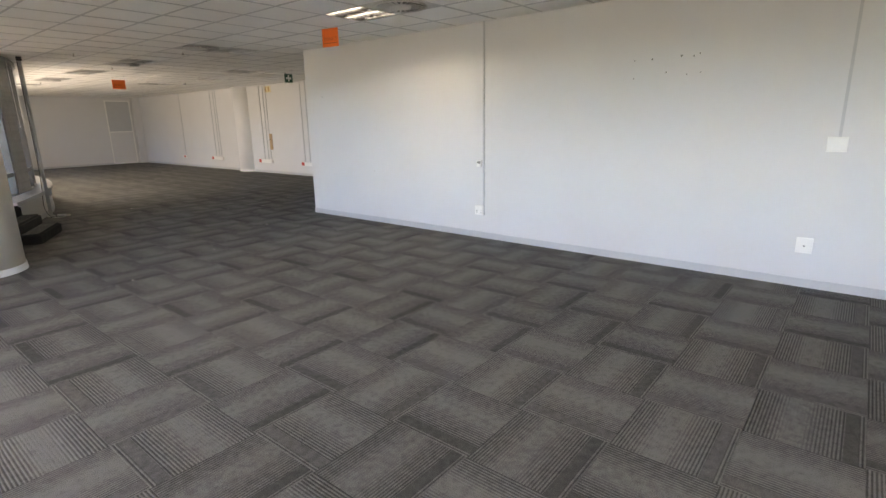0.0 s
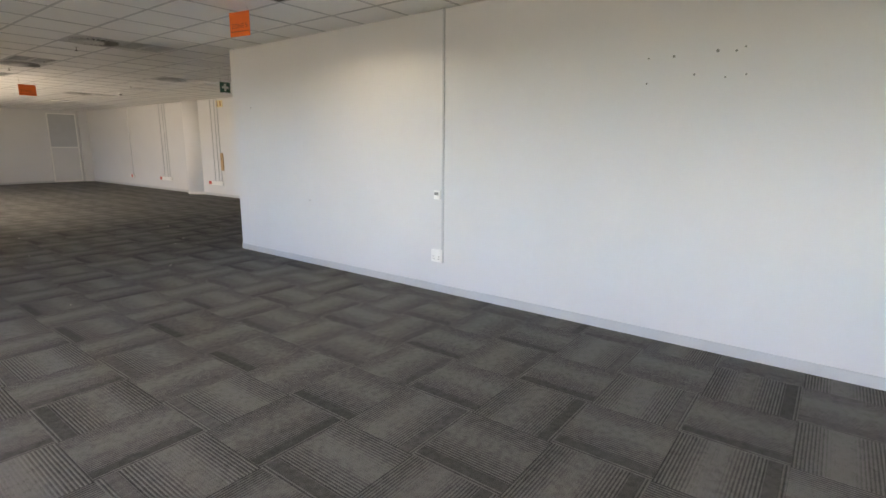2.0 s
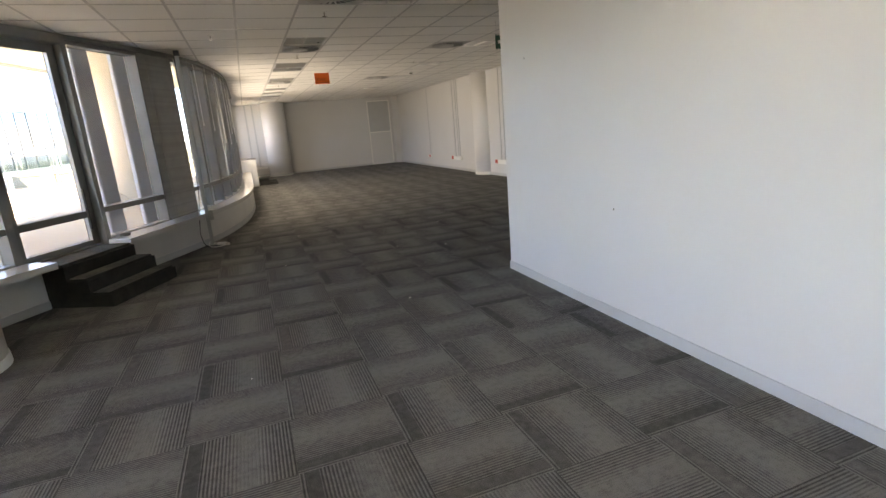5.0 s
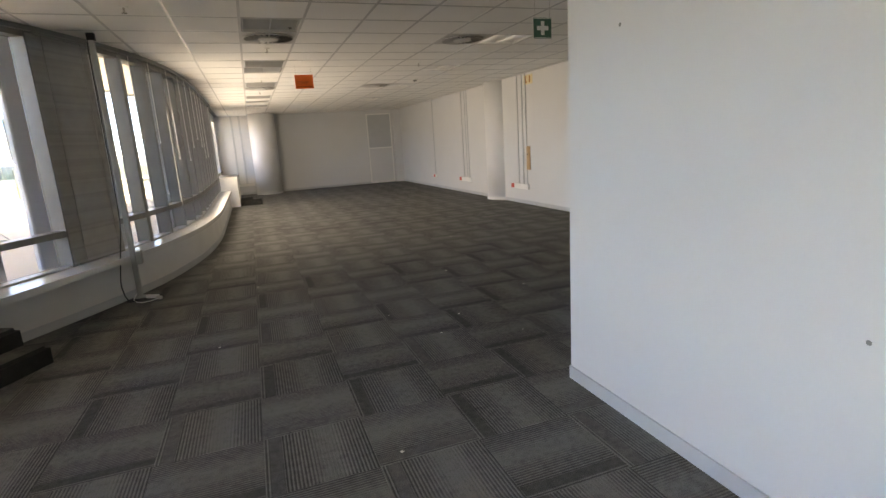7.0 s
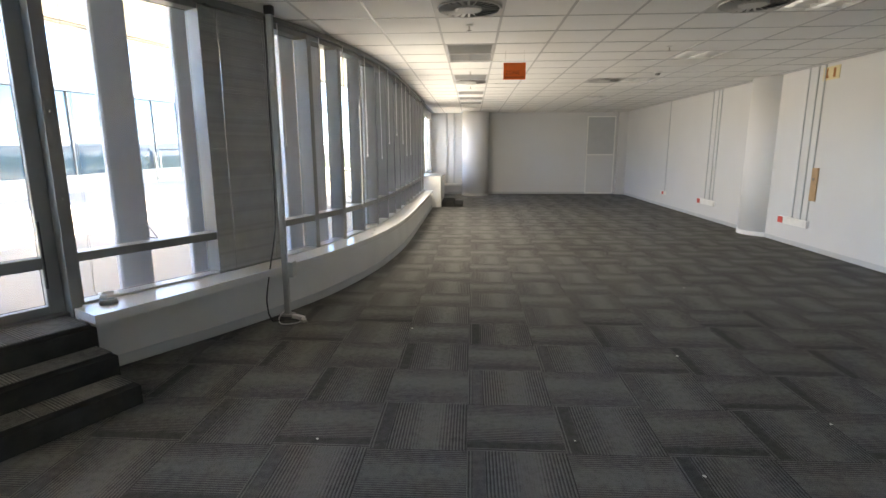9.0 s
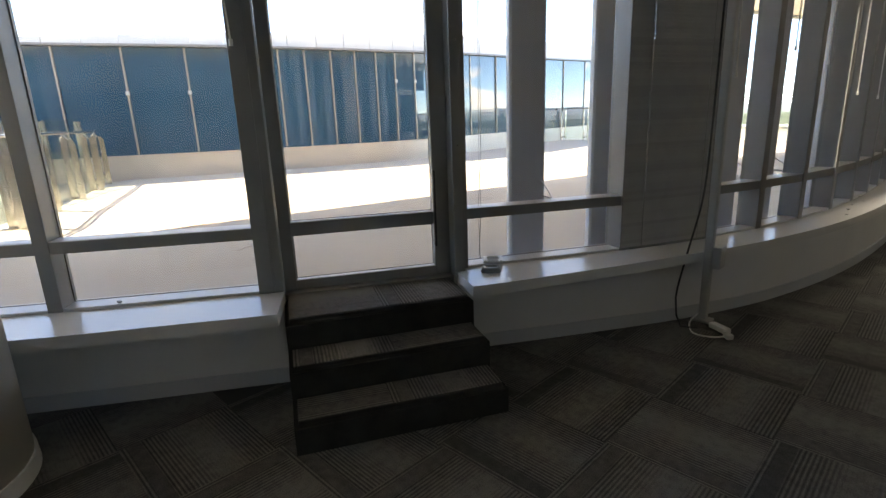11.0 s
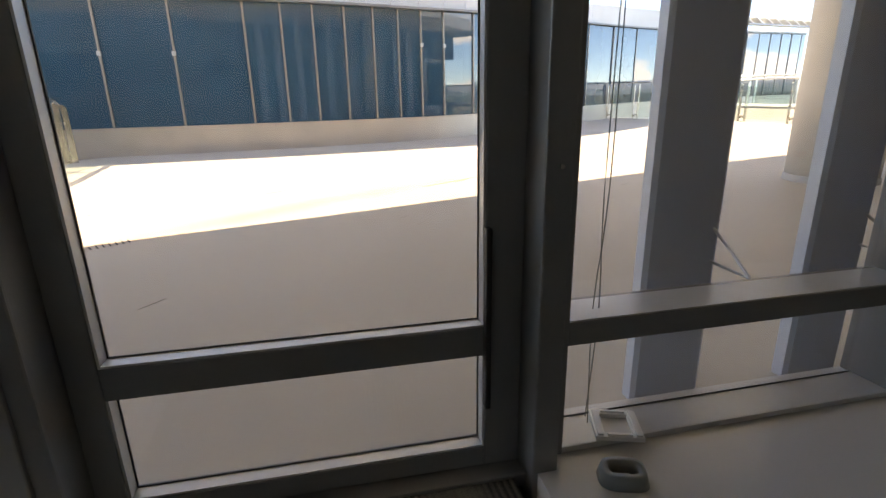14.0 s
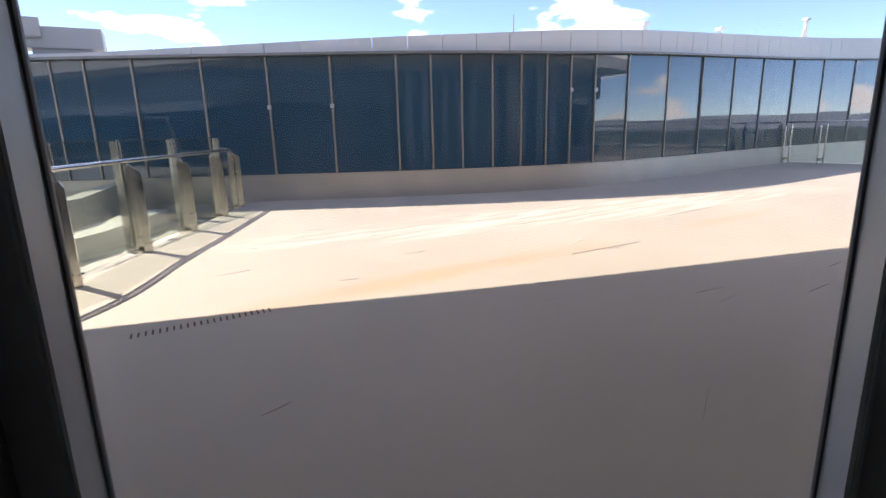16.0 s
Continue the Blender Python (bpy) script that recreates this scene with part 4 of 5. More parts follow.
def wall_box(name, y, z0, w, h, d, label, cat, x=WX, cover=PVC, slots=()):
    """Plastic box on the wall: back box, raised cover and its slots."""
    c = thing(name, pose(x, y, z0), label, cat, "wall boxes")
    part("box", cube(x - d * 0.7, y - w / 2, z0, x - 0.001, y + w / 2, z0 + h, bevel=0.004), PVC, c)
    part("cover", cube(x - d, y - w / 2 + 0.004, z0 + 0.004, x - d * 0.7, y + w / 2 - 0.004, z0 + h - 0.004, bevel=0.004), cover, c)
    for yy, zz, ww, hh in slots:
        part("slot", cube(x - d - 0.001, y + yy, z0 + zz, x - d + 0.001, y + yy + ww, z0 + zz + hh), GREY_PLASTIC, c)
    return c


conduit(WX, 3.935, 0.30, CZ, SKIRT)
conduit(WX, 0.375, 1.30, CZ, SKIRT)
wall_box("socket_outlet", 3.995, 0.305, 0.13, 0.125, 0.035, "white double socket outlet on the wall", "socket", slots=((-0.045, 0.03, 0.022, 0.006), (0.018, 0.03, 0.022, 0.006), (-0.045, 0.055, 0.022, 0.005), (0.018, 0.055, 0.022, 0.005)))
wall_box("light_switch", 4.00, 0.925, 0.075, 0.085, 0.025, "small grey and white wall switch", "switch", slots=((-0.025, 0.042, 0.05, 0.028),))
wall_box("junction_box", 0.385, 1.195, 0.14, 0.125, 0.05, "white plastic junction box under a conduit", "junction box")
wall_box("socket_outlet", 0.50, 0.31, 0.125, 0.14, 0.02, "white socket plate low on the wall", "socket", slots=((-0.008, 0.06, 0.016, 0.012),))
marks = [(2.11, 2.05), (1.94, 2.05), (1.67, 2.06), (1.56, 2.05), (1.51, 2.07), (2.11, 1.88), (1.80, 1.92), (1.61, 1.89), (1.49, 1.90), (7.08, 1.90), (5.96, 0.78)]
rnd = random.Random(8)
for y, z in marks:
    c = thing("wall_plug_hole", pose(WX, y, z), "small dark drilled hole with chipped paint", "wall mark", "drilled holes in the wall", "structure")
    bm = bmesh.new()
    bmesh.ops.create_cone(bm, cap_ends=True, segments=9, radius1=rnd.uniform(0.006, 0.011), radius2=0.006, depth=0.002, matrix=pose(WX - 0.0012, y, z, 0, 90, 0))
    part("plug", bm, GREY_PLASTIC, c)
    bm = bmesh.new()
    box(bm, WX - 0.0008, y - rnd.uniform(0.01, 0.03), z - 0.004, WX - 0.0002, y + rnd.uniform(0.01, 0.02), z + 0.004)
    part("chip", bm, SILL_WALL, c)

# ---- far east wall: power posts and signs ----
def dado_box(y0, y1, z0, z1, lines, label):
    c = thing("power_outlet_box", pose(EX, y0, z0), label, "socket", "outlet boxes on the long wall")
    part("box", cube(EX - 0.045, y0, z0, EX - 0.002, y1, z1, bevel=0.005), PVC, c)
    part("red_socket", cube(EX - 0.052, y1 - 0.14, z0 + 0.006, EX - 0.045, y1 - 0.01, z1 - 0.006, bevel=0.003), RED, c, "red dedicated socket")
    part("white_socket", cube(EX - 0.050, y0 + 0.06, z0 + 0.01, EX - 0.045, y0 + 0.3, z1 - 0.01, bevel=0.003), PVC, c)
    for y in lines:
        conduit(EX, y, z1, CZ, SKIRT)


dado_box(14.50, 15.22, 0.31, 0.42, (14.57, 14.72, 14.92), "white outlet box with red socket under three conduits")
dado_box(12.30, 12.98, 0.29, 0.40, (12.60, 12.84), "white outlet box with red socket under two conduits")
dado_box(17.50, 18.25, 0.31, 0.42, (17.62, 17.76, 17.98), "white outlet box with red socket under three conduits")
dado_box(20.2, 20.4, 0.31, 0.40, (20.3,), "white outlet box under one conduit")
c = thing("fire_sign", pose(EX, 14.45, 2.42), "cream fire equipment sign with arrow and extinguisher", "sign")
part("plate", cube(EX - 0.006, 14.28, 2.42, EX - 0.001, 14.62, 2.60), CREAM_SIGN, c)
bm = bmesh.new()
box(bm, EX - 0.0085, 14.52, 2.47, EX - 0.0065, 14.55, 2.58)
box(bm, EX - 0.0085, 14.50, 2.45, EX - 0.0065, 14.57, 2.485)
part("arrow", bm, BROWN_INK, c)
part("extinguisher_symbol", cube(EX - 0.0085, 14.36, 2.45, EX - 0.0065, 14.41, 2.575, bevel=0.0005), BROWN_INK, c)
c = thing("backing_board", pose(EX, 14.5, 0.72), "narrow tan wooden extinguisher backing board", "board")
part("board", cube(EX - 0.022, 14.43, 0.72, EX - 0.001, 14.56, 1.20, bevel=0.003), TAN, c)
part("hook", cube(EX - 0.04, 14.48, 1.02, EX - 0.022, 14.51, 1.06, bevel=0.003), STEEL, c)

# ---- end wall: door-like panel, conduits, and the far corner by the windows ----
c = thing("door_2", pose(8.25, NY, 0), "white framed two-panel door in the end wall, closed", "door", kind="structure")
fr = bmesh.new()
for s in ((7.83, 7.87), (8.71, 8.75)):
    box(fr, s[0], NY - 0.03, 0.02, s[1], NY - 0.001, 2.52)
part("frame", fr, PVC, c)
for z0, z1 in ((0.02, 0.06), (1.27, 1.31), (2.48, 2.52)):
    part("rail", cube(7.87, NY - 0.029, z0, 8.71, NY - 0.001, z1), PVC, c)
part("upper_panel", cube(7.87, NY - 0.018, 1.31, 8.71, NY - 0.003, 2.48), SKIRT, c, "pale grey obscured upper panel")
part("lower_panel", cube(7.87, NY - 0.018, 0.06, 8.71, NY - 0.003, 1.27), WALL, c)
for x in (3.25, 3.5):
    c = thing("cable_conduit", pose(x, NY, 0.3), "white plastic cable conduit on the wall", "conduit", "wall conduits")
    part("trunk", cube(x - 0.03, NY - 0.03, 0.35, x + 0.03, NY - 0.001, CZ, bevel=0.003), SKIRT, c)
c = thing("power_outlet_box", pose(3.4, NY, 0.3), "white wall outlet box in the far corner", "socket", "outlet boxes on the long wall")
part("box", cube(3.1, NY - 0.06, 0.28, 3.75, NY - 0.001, 0.36, bevel=0.005), PVC, c)
c = thing("boxed_in_duct", pose(3.1, 20.6, 0), "white boxed-in low duct at the end of the sill", "duct", kind="structure")
part("body", cube(2.74, 19.95, 0, 3.30, 21.6, 0.78, bevel=0.01), PVC, c)
part("cap", cube(2.72, 19.93, 0.78, 3.32, 21.62, 0.81, bevel=0.006), SILL_TOP, c)
bm = bmesh.new()
for y0, z0, y1, z1 in ((19.9, 0, 21.7, CZ), (23.8, 0, NY, CZ), (21.7, 0, 23.8, 0.85), (21.7, 2.42, 23.8, CZ)):
    box(bm, 2.66, y0, z0, 2.74, y1, z1)
setting(part("wall_north_west", bm, WALL), "white painted wall with a window past the sill", "wall")
sw = thing("window_90", pose(2.7, 22.75, 0.85), "aluminium framed window at the far corner", "window", kind="structure")
for y in (21.7, 22.7, 23.75):
    part("mullion", cube(2.67, y, 0.851, 2.73, y + 0.05, 2.419), ALU_LIGHT, sw)
part("sill_board", cube(2.66, 21.7, 0.82, 2.78, 23.8, 0.849), SILL_TOP, sw)
c = thing("far_steps", pose(3.4, 20.3, 0), "low dark carpeted steps by the far window", "steps", kind="structure")
part("tread", cube(3.30, 20.1, 0, 3.62, 21.1, 0.14, bevel=0.012), CARPET_DARK, c)
part("tread", cube(3.62, 20.1, 0, 3.86, 21.1, 0.07, bevel=0.012), CARPET_DARK, c)

# ---- service poles by the windows ----
def service_pole(x, y, z0, z1, label):
    c = thing("service_pole", pose(x, y, z0), label, "service pole", "service poles")
    part("post", cube(x - 0.024, y - 0.022, z0, x + 0.024, y + 0.022, z1 - 0.06, bevel=0.005), GREY_PVC, c)
    part("cover_strip", cube(x - 0.016, y - 0.026, z0 + 0.02, x + 0.016, y - 0.022, z1 - 0.07, bevel=0.002), GREY_PVC, c)
    part("top_bracket", cube(x - 0.034, y - 0.028, z1 - 0.07, x + 0.034, y + 0.028, z1 - 0.002, bevel=0.004), BLACK, c, "black top clamp")
    part("foot", cube(x - 0.055, y - 0.045, z0, x + 0.055, y + 0.045, z0 + 0.018, bevel=0.005), GREY_PVC, c)
    return c


pole = service_pole(2.425, 11.10, 0.0, CZ, "grey plastic service pole standing before the sill")
part("outlet_box", cube(2.45, 11.08, 0.36, 2.50, 11.18, 0.50, bevel=0.006), GREY_PVC, pole, "small grey outlet box")
service_pole(2.86, 19.22, 0.462, CZ, "slim grey service pole standing on the sill")
c = thing("black_cable", pose(2.39, 11.05, 0), "black cable hanging down the service pole", "cable")
bm = bmesh.new()
tube(bm, smooth_line([(2.39, 11.08, 2.56), (2.386, 11.075, 1.9), (2.383, 11.07, 1.2), (2.375, 11.05, 0.80), (2.34, 10.97, 0.47), (2.31, 10.92, 0.18), (2.37, 10.87, 0.02), (2.45, 10.93, 0.012)], 0.08), 0.006, 8)
part("cord", bm, BLACK, c, smooth=True)
c = thing("extension_lead", pose(2.55, 10.95, 0), "white extension lead with plug lying on the carpet", "extension lead")
bm = bmesh.new()
tube(bm, smooth_line([(2.40, 11.12, 0.05), (2.38, 11.0, 0.012), (2.46, 10.84, 0.010), (2.58, 10.86, 0.011), (2.63, 10.94, 0.014)], 0.03), 0.005, 8)
part("cord", bm, PVC, c, smooth=True)
m = pose(2.56, 11.0, 0.018, 0, 0, -28)
part("socket_block", cube(-0.07, -0.024, -0.017, 0.06, 0.024, 0.017, m, 0.008), PVC, c)
part("plug", cube(0.075, -0.02, -0.016, 0.13, 0.02, 0.016, pose(2.56, 10.98, 0.018, 0, 0, -45), 0.007), DEBRIS, c, "yellowed plug")

# ---- venetian blind over one bay ----
mb, wb = along(RIGHT[1], RIGHT[2])
blind = thing("venetian_blind", mb, "closed grey venetian blind with slotted slats over one window bay", "blind")
part("head_box", cube(0.01, -0.05, CZ - 0.06, wb - 0.01, -0.008, CZ - 0.004, mb, 0.004), GREY_PLASTIC, blind)
slat_me = mesh_of("slat", cube(-0.045, -0.013, -0.0006, wb - 0.01, 0.013, 0.0006, pose(0, 0, 0, 0, 0, 0)), BLIND)
bm = cube(-0.045, -0.013, -0.0006, 0.116, 0.013, 0.0006)
box(bm, 0.122, -0.013, -0.0006, wb - 0.01, 0.013, 0.0006)
box(bm, 0.116, -0.013, -0.0006, 0.122, 0.003, 0.0006)
slot_me = mesh_of("slotted_slat", bm, BLIND)
zz = 0.50
while zz < CZ - 0.075:
    ob = new("slat", slot_me if 0.72 < zz < 1.06 or 1.22 < zz < 1.30 or 1.72 < zz < 2.30 else slat_me)
    ob.parent = blind
    ob.matrix_parent_inverse = Matrix()
    ob.matrix_basis = pose(0, -0.028, zz, 72 + 2.0 * math.sin(zz * 9), 0, 0)
    zz += 0.0225
part("bottom_bar", cube(0.02, -0.038, 0.472, wb - 0.02, -0.018, 0.488, mb, 0.003), GREY_PLASTIC, blind)
for s in (0.10, wb - 0.1):
    part("ladder_tape", cube(s - 0.002, -0.045, 0.48, s + 0.002, -0.043, CZ - 0.06, mb), GREY_PLASTIC, blind)
# tilt wands and cords left hanging at the other bays
for k2, (a, b) in enumerate(zip(RIGHT[2:12], RIGHT[3:13])):
    m, w = along(a, b)
    c = thing("blind_wand", m, "thin white blind wand hanging at the window", "blind wand", "hanging blind wands")
    bm = bmesh.new()
    x = 0.10 + 0.05 * math.sin(k2 * 2.1)
    tube(bm, [m @ Vector((x, -0.03, CZ - 0.03)), m @ Vector((x + 0.03 * math.cos(k2 * 1.7), -0.035, 1.55 + 0.18 * math.sin(k2 * 1.3)))], 0.0045, 6)
    part("rod", bm, PVC, c)
    part("end_cap", cube(-0.008, -0.008, -0.03, 0.008, 0.008, 0, Matrix.Translation(m @ Vector((x + 0.03 * math.cos(k2 * 1.7), -0.035, 1.55 + 0.18 * math.sin(k2 * 1.3)))), 0.002), PVC, c)
m, w = along(LEFT[-2], LEFT[-1])
c = thing("blind_wand", m, "thin white blind wand hanging at the window", "blind wand", "hanging blind wands")
bm = bmesh.new()
tube(bm, [m @ Vector((w - 0.10, -0.035, CZ - 0.03)), m @ Vector((w - 0.06, -0.04, 1.72))], 0.0045, 6)
part("rod", bm, PVC, c)
part("end_cap", cube(-0.008, -0.008, -0.03, 0.008, 0.008, 0, Matrix.Translation(m @ Vector((w - 0.06, -0.04, 1.72))), 0.002), PVC, c)
m, w = along(RIGHT[0], RIGHT[1])
c = thing("pull_cord", m, "thin loose blind cord hanging before the glass", "cord")
bm = bmesh.new()
tube(bm, [m @ Vector(p) for p in smooth_line([(0.14, 0.06, CZ - 0.1), (0.138, 0.06, 1.7), (0.132, 0.06, 1.1), (0.138, 0.055, 0.82), (0.12, 0.05, 0.52)], 0.1)], 0.0014, 6)
part("cord", bm, GREY_PLASTIC, c)
bm = bmesh.new()
tube(bm, [m @ Vector(p) for p in smooth_line([(0.146, 0.06, CZ - 0.1), (0.147, 0.06, 1.7), (0.144, 0.06, 1.1), (0.122, 0.055, 0.82), (0.128, 0.05, 0.50)], 0.1)], 0.0014, 6)
part("cord", bm, GREY_PLASTIC, c)
# track along the window heads
setting(part("blind_track", ribbon(right_line, -0.008, -0.05, CZ - 0.045, CZ - 0.002), GREY_PLASTIC), "dark grey blind track along the window heads", "track")
setting(part("blind_track_south", ribbon(left_line, -0.008, -0.05, CZ - 0.045, CZ - 0.002), GREY_PLASTIC), "dark grey blind track along the window heads", "track")

# ---- loose things on the sill ----
def frame_ring(name, m, w, d, h, t, material, label, cat, bev):
    c = thing(name, m, label, cat)
    bm = bmesh.new()
    outer = [(-w / 2, -d / 2), (w / 2, -d / 2), (w / 2, d / 2), (-w / 2, d / 2)]
    o1, o2, i1, i2 = [], [], [], []
    n = 40
    for k3 in range(n):
        a = 2 * math.pi * k3 / n
        ca, sa = math.cos(a), math.sin(a)
        e = 0.62 if bev else 0.12
        sx, sy = math.copysign(abs(ca) ** e, ca), math.copysign(abs(sa) ** e, sa)
        o1.append(bm.verts.new((sx * w / 2, sy * d / 2, 0)))
        o2.append(bm.verts.new((sx * w / 2 * 0.86, sy * d / 2 * 0.84, h)))
        i2.append(bm.verts.new((sx * (w / 2 - t) * 1.02, sy * (d / 2 - t) * 1.02, h)))
        i1.append(bm.verts.new((sx * (w / 2 - t) * 0.95, sy * (d / 2 - t) * 0.95, 0)))
    for k3 in range(n):
        q = (k3 + 1) % n
        for a, b in ((o1, o2), (o2, i2), (i2, i1), (i1, o1)):
            bm.faces.new((a[k3], a[q], b[q], b[k3]))
    bmesh.ops.recalc_face_normals(bm, faces=bm.faces)
    bmesh.ops.transform(bm, matrix=m, verts=bm.verts)
    part("ring", bm, material, c, smooth=True)
    return c


frame_ring("cable_grommet", pose(1.622, 9.935, 0.4625, 0, 0, 42), 0.115, 0.088, 0.030, 0.024, GREY_PLASTIC, "mid grey plastic cable grommet lying on the sill", "grommet", True)
m_frame = pose(1.522, 10.075, 0.4785, 0, 0, 42)
c = thing("outlet_frame", m_frame, "white plastic outlet cover frame lying on the sill", "cover frame")
for x0, y0, x1, y1, nm in ((-0.06, -0.058, -0.036, 0.058, "side_bar"), (0.036, -0.058, 0.06, 0.058, "side_bar"), (-0.036, -0.058, 0.036, -0.040, "end_bar"), (-0.036, 0.040, 0.036, 0.058, "end_bar")):
    bm = cube(x0, y0, 0, x1, y1, 0.016, m_frame)
    es = [e for e in bm.edges if all(v.co.z > 0.49 for v in e.verts)]
    bmesh.ops.bevel(bm, geom=es, offset=0.005, segments=2, affect="EDGES")
    part(nm, bm, PVC, c)
c = thing("sill_crumb", pose(0.62, 8.42, 0.462), "small dark wedge of rubbish on the sill", "rubbish")
part("wedge", cube(0.50, 8.30, 0.4745, 0.53, 8.318, 0.486, bevel=0.002), GREY_PLASTIC, c)
rnd = random.Random(5)
for x, y in ((6.07, 9.38), (4.64, 9.15), (5.18, 8.88), (5.47, 8.31), (1.76, 5.75), (4.9, 8.55), (3.3, 9.1), (5.6, 10.3), (2.9, 6.3), (4.2, 7.2), (3.6, 10.8), (6.4, 12.2)):
    s = rnd.uniform(0.006, 0.011)
    bm = bmesh.new()
    bmesh.ops.create_icosphere(bm, subdivisions=1, radius=s)
    for v in bm.verts:
        v.co = Vector((v.co.x * rnd.uniform(0.7, 1.4), v.co.y * rnd.uniform(0.6, 1.2), v.co.z * 0.5))
    bmesh.ops.transform(bm, matrix=pose(x, y, s * 0.45, 0, 0, rnd.uniform(0, 180)), verts=bm.verts)
    tagged(part("floor_crumb", bm, DEBRIS), "pale crumb of rubbish lying on the carpet", "rubbish", "crumbs on the carpet")
for k2 in range(7):
    x, y = 2.80 + 0.05 * rnd.uniform(-1, 1), 12.9 + k2 * 0.27
    bm = bmesh.new()
    bmesh.ops.create_icosphere(bm, subdivisions=1, radius=rnd.uniform(0.008, 0.018), matrix=Matrix.Translation((x + 0.05, y, 0.466)) @ Matrix.Diagonal((1, 1.6, 0.35, 1)))
    tagged(part("sill_flake", bm, GREY_PLASTIC), "dark flake of dirt lying on the sill", "rubbish", "flakes on the sill")

# ---- terrace: drain, joints, stains, railings ----
c = thing("slot_drain", pose(-1.99, 9.2, TZ), "row of dark drain slots in the terrace", "drain", kind="structure")
for k2 in range(22):
    p = Vector((-1.965, 8.83)).lerp(Vector((-2.02, 9.66)), k2 / 21)
    part("slot", cube(p.x - 0.042, p.y - 0.006, TZ + 0.0005, p.x + 0.042, p.y + 0.006, TZ + 0.003), CRACK, c)


def joint(pts, w, name, label):
    setting(part(name, ribbon(smooth_line(pts, 0.1), -w / 2, w / 2, TZ + 0.0008, TZ + 0.0026), CRACK), label, "crack")


rnd = random.Random(11)
for a, b, w in (((-2.13, 12.47), (-2.16, 13.42), 0.010), ((-3.1, 15.0), (-3.2, 16.0), 0.009), ((0.35, 11.0), (0.2, 11.25), 0.0016), ((-0.6, 9.4), (-0.66, 9.55), 0.0016), ((-0.9, 11.4), (-1.0, 11.6), 0.0016)):
    mid = [(a[0] + (b[0] - a[0]) * t + rnd.uniform(-0.003, 0.003), a[1] + (b[1] - a[1]) * t) for t in (0, 0.3, 0.6, 1)]
    joint(mid, w, "terrace_crack", "hairline dark crack in the terrace floor")


for k2 in range(46):
    x, y = rnd.uniform(-6.0, 0.2), rnd.uniform(9.2, 17.5)
    if x + 0.45 * (y - 9) < -5.5 or (y > 14 and x > -1.5):
        continue
    ln, turn = rnd.uniform(0.06, 0.32), rnd.uniform(-0.25, 0.12)
    joint([(x, y), (x + turn * ln * 0.5 + rnd.uniform(-0.004, 0.004), y + ln * 0.5), (x + turn * ln, y + ln)], rnd.uniform(0.0012, 0.0035), "terrace_crack", "short fine scratch in the terrace coating")


def railing(points, rail_z, label, posts_at, twin=False):
    """Steel and glass balustrade: posts of two broad plates with slanted tops, handrail on arms, glass panes clamped between."""
    r = thing("glass_railing", pose(points[0][0], points[0][1], TZ), label, "railing", kind="structure")
    line = smooth_line(points, 0.12)
    for d in ((-0.03, 0.03) if twin else (0.0,)):
        bm = bmesh.new()
        tube(bm, [(x, y, rail_z) for x, y in offset(line, d)], 0.021 if twin else 0.026, 12)
        part("handrail", bm, STEEL, r, "round polished handrail", smooth=True)
    pl = posts_at
    top = rail_z - TZ - 0.09
    for i, p in enumerate(pl):
        d = Vector(pl[i + 1]) - Vector(p) if i + 1 < len(pl) else Vector(p) - Vector(pl[i - 1])
        m = pose(p[0], p[1], TZ, 0, 0, math.degrees(math.atan2(d.y, d.x)))
        po = None
        for x0, y0, y1, za, zb in ((0.055, 0.02, 0.105, top - 0.01, top + 0.03), (-0.055, -0.105, -0.02, top - 0.055, top)):
            bm = bmesh.new()
            side = []
            for xx in (x0, x0 + 0.014):
                side.append([bm.verts.new(m @ Vector((xx, y, z))) for y, z in ((y0, -0.05), (y1, -0.05), (y1, zb), (y0 + (y1 - y0) * 0.45, zb), (y0, za))])
            bm.faces.new(side[0])
            bm.faces.new(side[1][::-1])
            for k2 in range(5):
                bm.faces.new((side[0][k2], side[0][(k2 + 1) % 5], side[1][(k2 + 1) % 5], side[1][k2]))
            bmesh.ops.recalc_face_normals(bm, faces=bm.faces)
            ob = part("post" if po is None else "post_plate", bm, STEEL, r if po is None else po)
            po = po or ob
        for a, b in (((0, -0.03, top - 0.04), (0, 0.035, top + 0.06)), ((0, 0.09, top + 0.01), (0, 0.045, top + 0.06))):
            bm = bmesh.new()
            tube(bm, [m @ Vector(a), m @ Vector(((a[0] + b[0]) / 2, (a[1] + b[1]) / 2, (a[2] + b[2]) / 2)), m @ Vector(b)], 0.008, 8)
            part("rail_arm", bm, STEEL, po)
        for yy, zz2 in ((-0.04, 0.10), (-0.085, 0.10), (-0.04, top - 0.22), (-0.085, top - 0.22)):
            bm = bmesh.new()
            tube(bm, [m @ Vector((-0.070, yy, zz2)), m @ Vector((0.02, yy, zz2))], 0.011, 8)
            part("bolt", bm, STEEL, po)
        part("foot_plate", cube(-0.06, -0.02, 0.0, 0.06, 0.16, 0.012, m, 0.003), STEEL, po)
        part("clamp", cube(-0.045, -0.03, 0.11, 0.050, 0.03, 0.17, m, 0.003), STEEL, po)
    for p, q in zip(pl, pl[1:]):
        m, w = along(p, q)
        part("pane", cube(0.05, -0.006, TZ + 0.06, w - 0.05, 0.006, rail_z - 0.2, m), RAIL_GLASS, r, "greenish glass pane")
    return r


